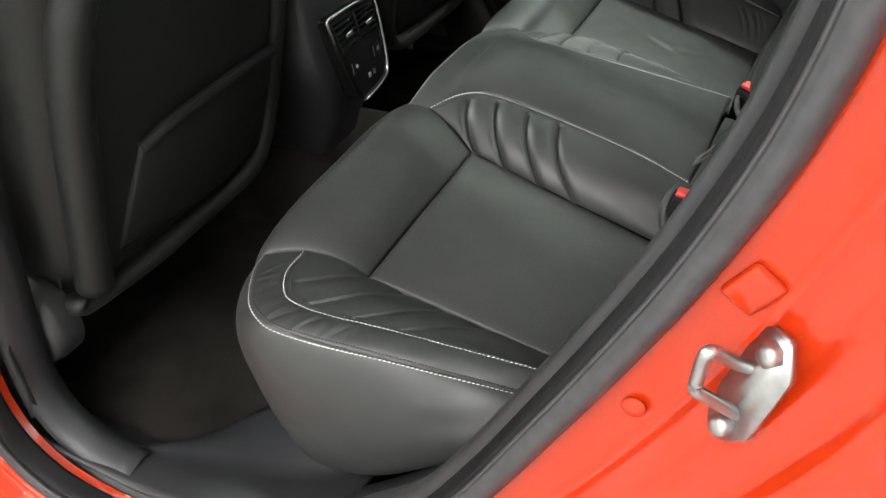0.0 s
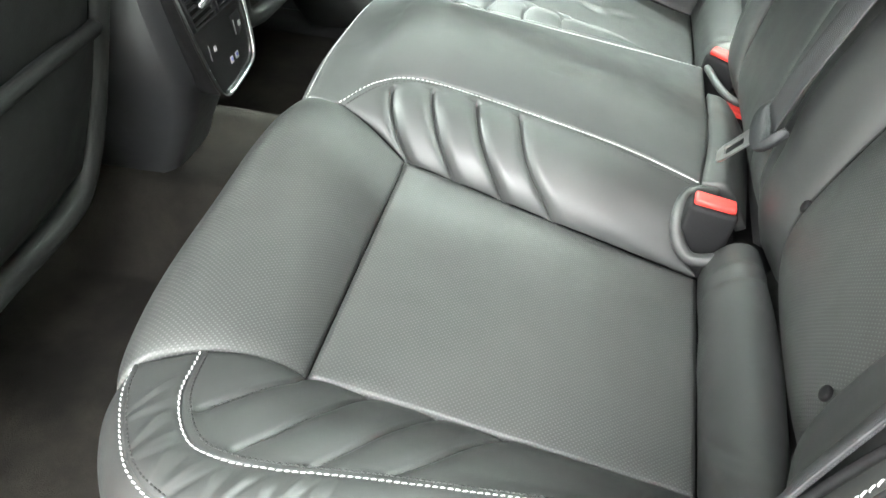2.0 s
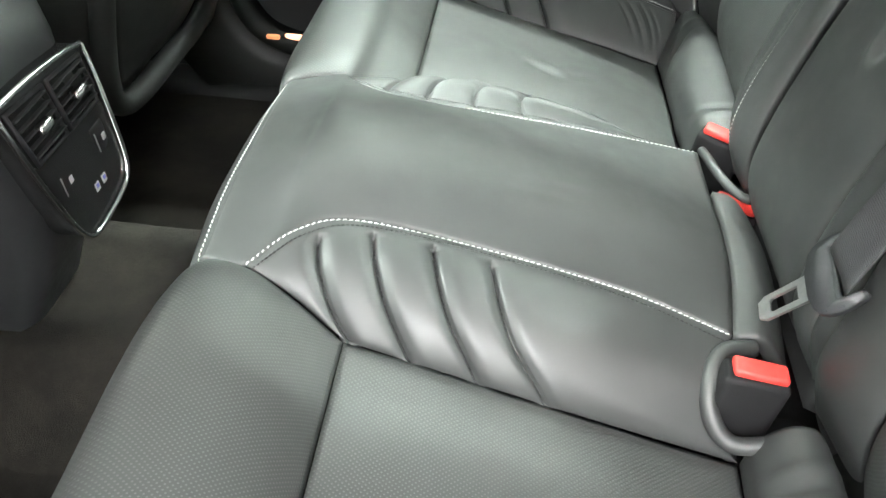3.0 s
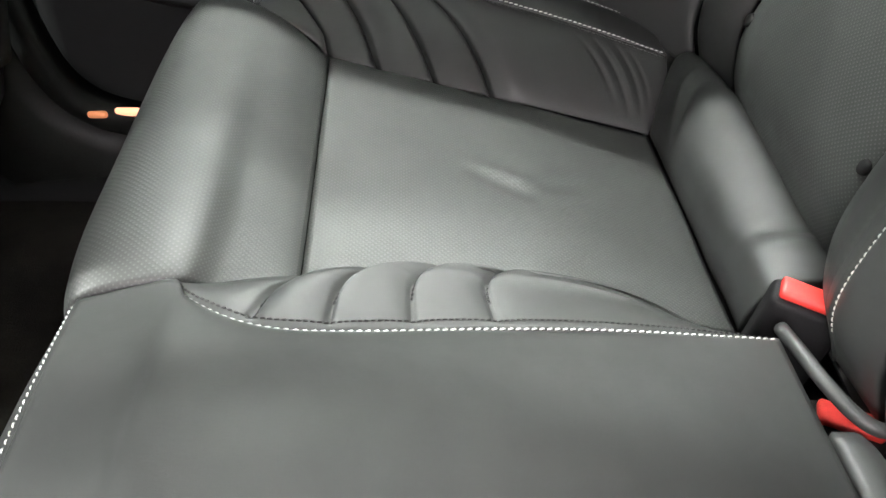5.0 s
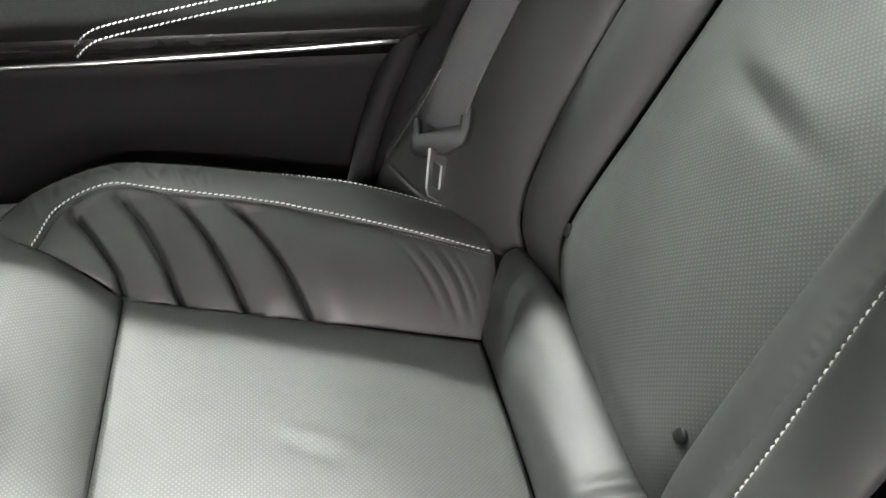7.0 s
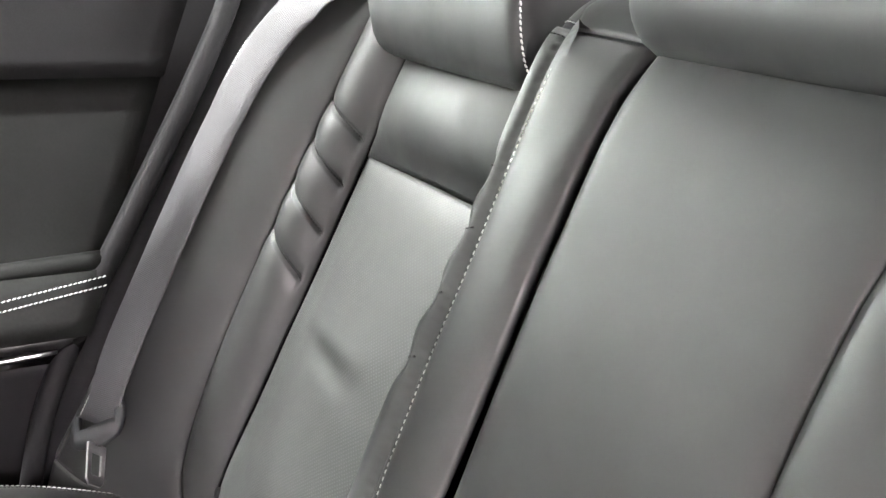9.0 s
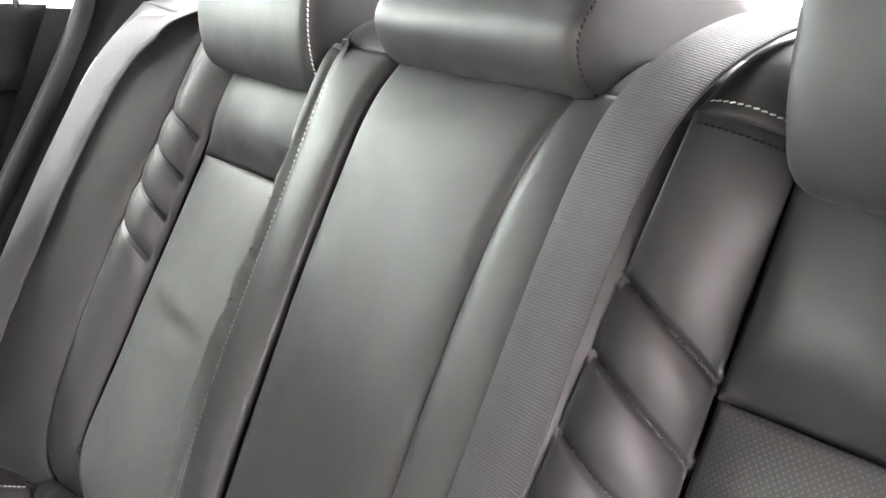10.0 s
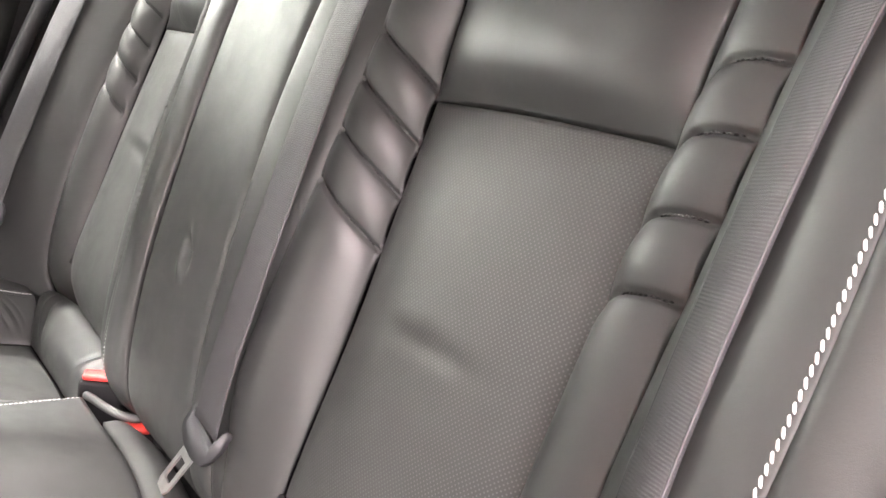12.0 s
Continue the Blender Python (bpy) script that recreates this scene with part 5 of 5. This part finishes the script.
    # cushion, recliner cover, rails
    part("cushion", rounded_box(0.50, 0.50, 0.15, 0.05, pose(-0.66, c, 0.47, 0, -8, 0)), LEATHER, ob, "leather front seat cushion")
    part("recliner_cover", disc(0.070, 0.046, pose(-0.452, c + s * 0.232, 0.456, -90 * s, 0, 0), 40, 0.004), CONSOLE, ob, "round black recliner cover")
    part("cover_face", disc(0.058, 0.006, pose(-0.452, c + s * 0.258, 0.456, -90 * s, 0, 0), 40, 0.002), TRIM, ob, "dark face of the recliner cover")
    part("side_shield", rounded_box(0.40, 0.035, 0.11, 0.015, pose(-0.66, c + s * 0.255, 0.42, 0, -8, 0)), TRIM, ob, "black plastic side shield")
    for y in (-0.2, 0.2):
        part("rail", rounded_box(0.50, 0.04, 0.035, 0.006, pose(-0.78, c + y, 0.30)), TRIM, ob, "black seat rail")
        part("rail_bracket", rounded_box(0.05, 0.035, 0.14, 0.006, pose(-0.56, c + y, 0.36)), TRIM, ob)
    part("rail_bolt", disc(0.008, 0.008, pose(-0.527, c + s * 0.2, 0.311, 0, 90, 0), 12, 0.002), STEEL, ob, "steel bolt")
    return ob


front_seat(-1, "black front seat seen from behind with map pocket")
front_seat(1, "black front seat across the cabin")

# ---- centre console ----
console = thing("centre_console", "dark console rear with air vents and chrome frame", "console", at=(-0.45, -0.02, 0.30))
bm = bmesh.new()
prof = [(-0.46, 0.385), (-0.362, 0.388), (-0.350, 0.400), (-0.338, 0.435), (-0.308, 0.500), (-0.298, 0.56), (-0.306, 0.69), (-0.315, 0.725), (-0.37, 0.745), (-0.62, 0.745), (-0.80, 0.70), (-0.80, 0.385)]
n_y = 16
loops = []
for i in range(n_y + 1):
    w = -1 + 2 * i / n_y
    k = 1 - 0.08 * abs(w) ** 6
    loops.append([bm.verts.new((-0.55 + (x + 0.55) * k, float(np.interp(z, (0.40, 0.69), (-0.004, -0.032))) + w * float(np.interp(z, (0.40, 0.52, 0.69), (0.064, 0.072, 0.092))) * (1.0 if x > -0.5 else 1.25), z - 0.02 * max(0.0, z - 0.6) * abs(w) ** 6)) for x, z in prof])
for a, b in zip(loops, loops[1:]):
    for k in range(len(prof)):
        j = (k + 1) % len(prof)
        bm.faces.new((a[k], a[j], b[j], b[k]))
bm.faces.new(loops[0][::-1]), bm.faces.new(loops[-1])
bmesh.ops.recalc_face_normals(bm, faces=bm.faces[:])
part("body", bm, CONSOLE, console, "dark grey console body")
FACE = [Vector((-0.273, -0.058, 0.522)), Vector((-0.268, 0.040, 0.542)), Vector((-0.292, 0.043, 0.682)), Vector((-0.297, -0.105, 0.691))]
OUTWARD = (FACE[1] - FACE[0]).cross(FACE[3] - FACE[0]).normalized()
ALONG = (FACE[1] - FACE[0] + FACE[2] - FACE[3]).normalized()
RISE = OUTWARD.cross(ALONG).normalized()
TURN = Matrix((OUTWARD, ALONG, RISE)).transposed().to_4x4()


def face(u, v, out=0.0):
    """On the console's rear face: u and v from 0 to 1."""
    return (FACE[0] * (1 - u) + FACE[1] * u) * (1 - v) + (FACE[3] * (1 - u) + FACE[2] * u) * v + OUTWARD * out


def on_face(u, v, out=0.0):
    m = TURN.copy()
    m.translation = face(u, v, out)
    return m


fr = spline([face(u, v, 0.005) for u, v in ((0.06, 0.99), (0.5, 1.01), (0.94, 0.99), (1.0, 0.93), (1.02, 0.5), (1.0, 0.16), (0.93, 0.04), (0.80, 0.0), (0.5, -0.01), (0.20, 0.0), (0.07, 0.04), (0.0, 0.16), (-0.02, 0.5), (0.0, 0.93), (0.06, 0.99))], 120)[:-1]
bm = bmesh.new()
slab(bm, [p - OUTWARD * 0.03 for p in fr], [p - OUTWARD * 0.002 for p in fr])
bmesh.ops.recalc_face_normals(bm, faces=bm.faces[:])
part("face_plate", bm, GLOSS, console, "gloss black face plate", smooth=False)
part("chrome_frame", tube(fr, 0.0030, 8, True, up=tuple(OUTWARD)), CHROME, console, "bright chrome frame")
for k, uc in enumerate((0.27, 0.73)):
    vent = part("vent", tube([face(uc - 0.20, 0.93, 0.004), face(uc + 0.20, 0.93, 0.004), face(uc + 0.20, 0.60, 0.004), face(uc - 0.20, 0.60, 0.004)], 0.0028, 6, True, up=tuple(OUTWARD)), TRIM, console, "black vent bezel")
    part("vent_back", rounded_box(0.003, 0.050, 0.046, 0.001, on_face(uc, 0.765, 0.001)), GLOSS, console)
    for q in range(5):
        part("slat", rounded_box(0.010, 0.052, 0.0020, 0.0007, on_face(uc, 0.645 + 0.06 * q, 0.004) @ pose(0, 0, 0, 0, -14, 0)), TRIM, vent)
    part("knob", rounded_box(0.010, 0.020, 0.010, 0.003, on_face(uc, 0.765, 0.010)), CHROME, vent, "chrome vent knob")
    us = (0.22, 0.80)[k]
    switch = part("heater_switch", rounded_box(0.006, 0.026, 0.034, 0.003, on_face(us, 0.38, 0.000)), TRIM, console, "black seat heater switch")
    part("switch_icon", rounded_box(0.001, 0.006, 0.007, 0.0004, on_face(us, 0.38, 0.0036) @ pose(0, 0.005, 0)), MARK, switch)
    part("switch_edge", rounded_box(0.001, 0.0015, 0.020, 0.0004, on_face(us, 0.38, 0.0036) @ pose(0, -0.008, 0)), STEEL, switch)
port = part("usb_port", rounded_box(0.005, 0.036, 0.022, 0.002, on_face(0.55, 0.18, 0.000)), TRIM, console, "black charging socket cover")
for k in (-1, 1):
    part("port_mark", rounded_box(0.001, 0.008, 0.009, 0.0005, on_face(0.55, 0.18, 0.0032) @ pose(0, k * 0.007, 0)), MARK, port)
    part("port_badge", rounded_box(0.001, 0.004, 0.004, 0.0004, on_face(0.55, 0.18, 0.0040) @ pose(0, k * 0.007, 0.001)), LABEL, port)

# ---- far rear door ----
door = thing("rear_door", "closed black trimmed rear door with armrest and chrome strip", "car door", at=(0.0, 0.80, 0.30))
def dcol(x, z):
    """Depth of the door lining at x and z."""
    return 0.735 - 0.03 * math.exp(-((z - 0.72) / 0.05) ** 2) + 0.02 * float(smooth01((z - 0.80) / 0.3)) + 0.012 * float(smooth01((0.62 - z) / 0.1))
def lining(name, x0, x1, z0, z1, mat, label, off=0.0, step=0.02):
    nx, nz = max(int((x1 - x0) / step), 2), max(int((z1 - z0) / step), 2)
    def xs(i, z):
        lean = 0.38 * max(0.0, z - 0.55)
        return x0 + (x1 + lean - x0) * i / nx
    rows = [[Vector((xs(i, z0 + (z1 - z0) * j / nz), dcol(xs(i, z0 + (z1 - z0) * j / nz), z0 + (z1 - z0) * j / nz) + off, z0 + (z1 - z0) * j / nz)) for j in range(nz + 1)] for i in range(nx + 1)]
    return sheet(name, rows, mat, door, label, 0.02)
lining("lower_panel", -0.36, 0.235, 0.33, 0.672, TRIM, "black plastic lower door panel", 0.006)
lining("accent_panel", -0.36, 0.235, 0.674, 0.712, GLOSS, "dark accent panel")
lining("armrest_pad", -0.36, 0.235, 0.714, 0.782, SOFT_TRIM, "stitched soft armrest pad", -0.012)
lining("upper_panel", -0.36, 0.235, 0.770, 0.988, SOFT_TRIM, "soft black upper door panel", 0.014)
lining("window_ledge", -0.36, 0.235, 0.990, 1.095, TRIM, "dark ledge under the window", 0.002)
part("chrome_strip", tube([(-0.30 + 0.562 * i / 30, dcol(0, 0.70) - 0.008, 0.684 + 0.013 * (i / 30) ** 2) for i in range(31)], 0.0035, 8), CHROME, door, "bright chrome strip")
for dz in (0.0, 0.011):
    bm = bmesh.new()
    pts = [Vector((q.x, dcol(0, q.z) - 0.014, q.z + dz)) for q in spline([(-0.036, 0, 0.694), (-0.022, 0, 0.708), (0.0, 0, 0.717), (0.08, 0, 0.733), (0.18, 0, 0.748), (0.322, 0, 0.766)], 61)]
    stitch_row(bm, pts, [Vector((0, -1, 0.3))] * 61)
    tagged(part("stitching", bm, THREAD, door, "white stitching"), kind="stuff")
part("window_pane", rounded_box(0.86, 0.004, 0.36, 0.001, pose(0.05, 0.678, 1.245, 30, 0, 0)), GLASS, door, "clear window glass").visible_shadow = False
part("lock_pin", tube([(0.405, 0.752, 1.09), (0.405, 0.752, 1.125)], 0.004, 8), CHROME, door, "chrome lock pin")
part("pad_edge", tube([(-0.34 + 0.66 * i / 30, dcol(0, 0.785) - 0.002, 0.766 + 0.024 * i / 30) for i in range(31)], 0.011, 10), SOFT_TRIM, door, "rounded top of the armrest pad")
# two glowing pieces added for a warm patch of light low on the door
part("warm_patch", rounded_box(0.032, 0.008, 0.011, 0.004, pose(-0.266, 0.700, 0.380)), WARM, door, "small warm glowing patch low on the door")
part("warm_patch_end", rounded_box(0.024, 0.008, 0.009, 0.004, pose(-0.300, 0.691, 0.382)), WARM_DIM, door, "dim end of the warm glowing patch")
part("map_bin", tube(spline([(-0.30, 0.705, 0.66), (-0.25, 0.70, 0.56), (-0.18, 0.70, 0.53), (-0.10, 0.70, 0.525), (0.10, 0.705, 0.53)], 40), 0.012, 8), TRIM, door, "rounded bin edge")

# far pillar trim and seal
pillar = thing("pillar_trim", "black pillar trim and door seal behind the far door", "trim", kind="structure")
seal_line = spline([(0.215, 0.722, 0.50), (0.245, 0.722, 0.62), (0.30, 0.724, 0.74), (0.37, 0.728, 0.87), (0.44, 0.735, 1.0), (0.485, 0.742, 1.10), (0.52, 0.72, 1.25)], 60)
part("seal", tube(seal_line, 0.013, 10), TRIM, pillar, "black door seal")
rows = [[Vector((p.x + 0.008, p.y + 0.0, p.z)), Vector((p.x + 0.04, p.y - 0.012, p.z - 0.008)), Vector((p.x + 0.10, p.y + 0.005, p.z - 0.02)), Vector((p.x + 0.45, p.y + 0.03, p.z - 0.03))] for p in seal_line]
sheet("pillar_panel", rows, TRIM, pillar, "black plastic pillar panel", 0.004, flip=True)

# foot of the far middle pillar, sweeping round into the sill
foot_line = spline([(-0.392, 0.70, 0.75), (-0.380, 0.70, 0.58), (-0.362, 0.70, 0.468), (-0.344, 0.70, 0.414), (-0.313, 0.70, 0.380), (-0.265, 0.70, 0.361), (-0.20, 0.70, 0.352), (-0.08, 0.70, 0.352), (0.06, 0.70, 0.40), (0.16, 0.71, 0.46)], 80)
foot = thing("pillar_foot_trim", "dark plastic foot of the pillar sweeping into the sill", "trim", kind="structure")
rows = []
for i, p in enumerate(foot_line):
    d = (foot_line[min(i + 1, 79)] - foot_line[max(i - 1, 0)]).normalized()
    out = Vector((d.z, 0, -d.x))
    out = out if out.z - out.x < 0 or out.z < 0 else -out
    out = out if (out.x < 0 or out.z < 0) else -out
    rows.append([p - out * 0.014 + Vector((0, 0.03, 0)), p - out * 0.013, p - out * 0.010 - Vector((0, 0.005, 0)), p - Vector((0, 0.006, 0)), p + out * 0.010 - Vector((0, 0.004, 0)), p + out * 0.016 + Vector((0, 0.004, 0)), p + out * 0.05 + Vector((0, -0.002, 0)), p + out * 0.14 + Vector((0, -0.02, 0))])
sheet("lip", [r[:6] for r in rows], SOFT_TRIM, foot, "rounded dark lip of the pillar foot", 0.003)
# dark sheet added over the sill, giving by colour the shade down there
sheet("sill_cover", [r[5:] for r in rows], VINYL, foot, "dark sheet over the sill below the pillar foot", 0.003)

# near pillar side, behind the seal
near_pillar = thing("near_pillar_trim", "black pillar trim beside the near side bolster", "trim", kind="structure")
rows = []
for p in spline([(0.34, -0.722, 0.60), (0.41, -0.722, 0.74), (0.47, -0.722, 0.87), (0.51, -0.722, 1.0), (0.53, -0.715, 1.1), (0.54, -0.70, 1.25)], 40):
    rows.append([Vector((p.x, p.y, p.z)), Vector((p.x + 0.10, p.y, p.z - 0.02)), Vector((p.x + 0.45, p.y - 0.02, p.z - 0.03))])
sheet("pillar_panel", rows, TRIM, near_pillar, "black plastic pillar panel", 0.004)

# near B pillar lining
b_pillar = thing("b_pillar_trim", "dark grey pillar trim beside the front seat", "trim", kind="structure")
rows = [[Vector((x, y, z)) for x, y in ((-0.415 - 0.02 * (z - 0.8), -0.745), (-0.405 - 0.02 * (z - 0.8), -0.735), (-0.44, -0.725), (-0.50, -0.72), (-0.56, -0.72))] for z in [0.36 + 1.0 * i / 20 for i in range(21)]]
sheet("lining", rows, GREY_TRIM, b_pillar, "dark grey pillar lining", 0.006, flip=True)

# ---- door striker on the jamb ----
striker = thing("door_striker", "bare steel door striker bolted to the red jamb", "striker", at=(0.450, -0.80, 0.80))
LONG = Vector((0.024, 0.0, 0.096)).normalized()
FACING = Vector((-0.62, -0.72, 0.30))
FACING = (FACING - LONG * FACING.dot(LONG)).normalized()
m = Matrix((LONG.cross(FACING), LONG, FACING)).transposed().to_4x4()
m.translation = Vector((0.464, -0.799, 0.838))
bm = bmesh.new()
rim = [(-0.016, -0.046), (0.004, -0.050), (0.018, -0.030), (0.018, 0.030), (0.004, 0.050), (-0.014, 0.046), (-0.020, 0.020), (-0.020, -0.020)]
slab(bm, [m @ Vector((x, y, -0.004)) for x, y in rim], [m @ Vector((x, y, 0.004)) for x, y in rim])
bmesh.ops.recalc_face_normals(bm, faces=bm.faces[:])
bmesh.ops.bevel(bm, geom=bm.edges[:], offset=0.0016, segments=2, affect="EDGES")
part("plate", bm, STEEL, striker, "zinc plated striker plate")
LOOP_LINE = [(0.459, -0.795, 0.851), (0.452, -0.803, 0.859), (0.4395, -0.8145, 0.873), (0.4355, -0.8185, 0.8765), (0.4335, -0.8195, 0.8740), (0.4322, -0.8185, 0.8620), (0.4312, -0.8180, 0.8470), (0.4318, -0.8180, 0.8418), (0.4355, -0.8160, 0.8380), (0.452, -0.806, 0.822), (0.470, -0.795, 0.804)]
part("loop", tube(spline(LOOP_LINE, 50), 0.0046, 10), STEEL, striker, "bent round steel loop")
for yy in (-0.036, 0.036):
    part("bolt", disc(0.009, 0.008, m @ pose(0.0, yy, 0.004), 6, 0.002), STEEL, striker, "steel bolt")
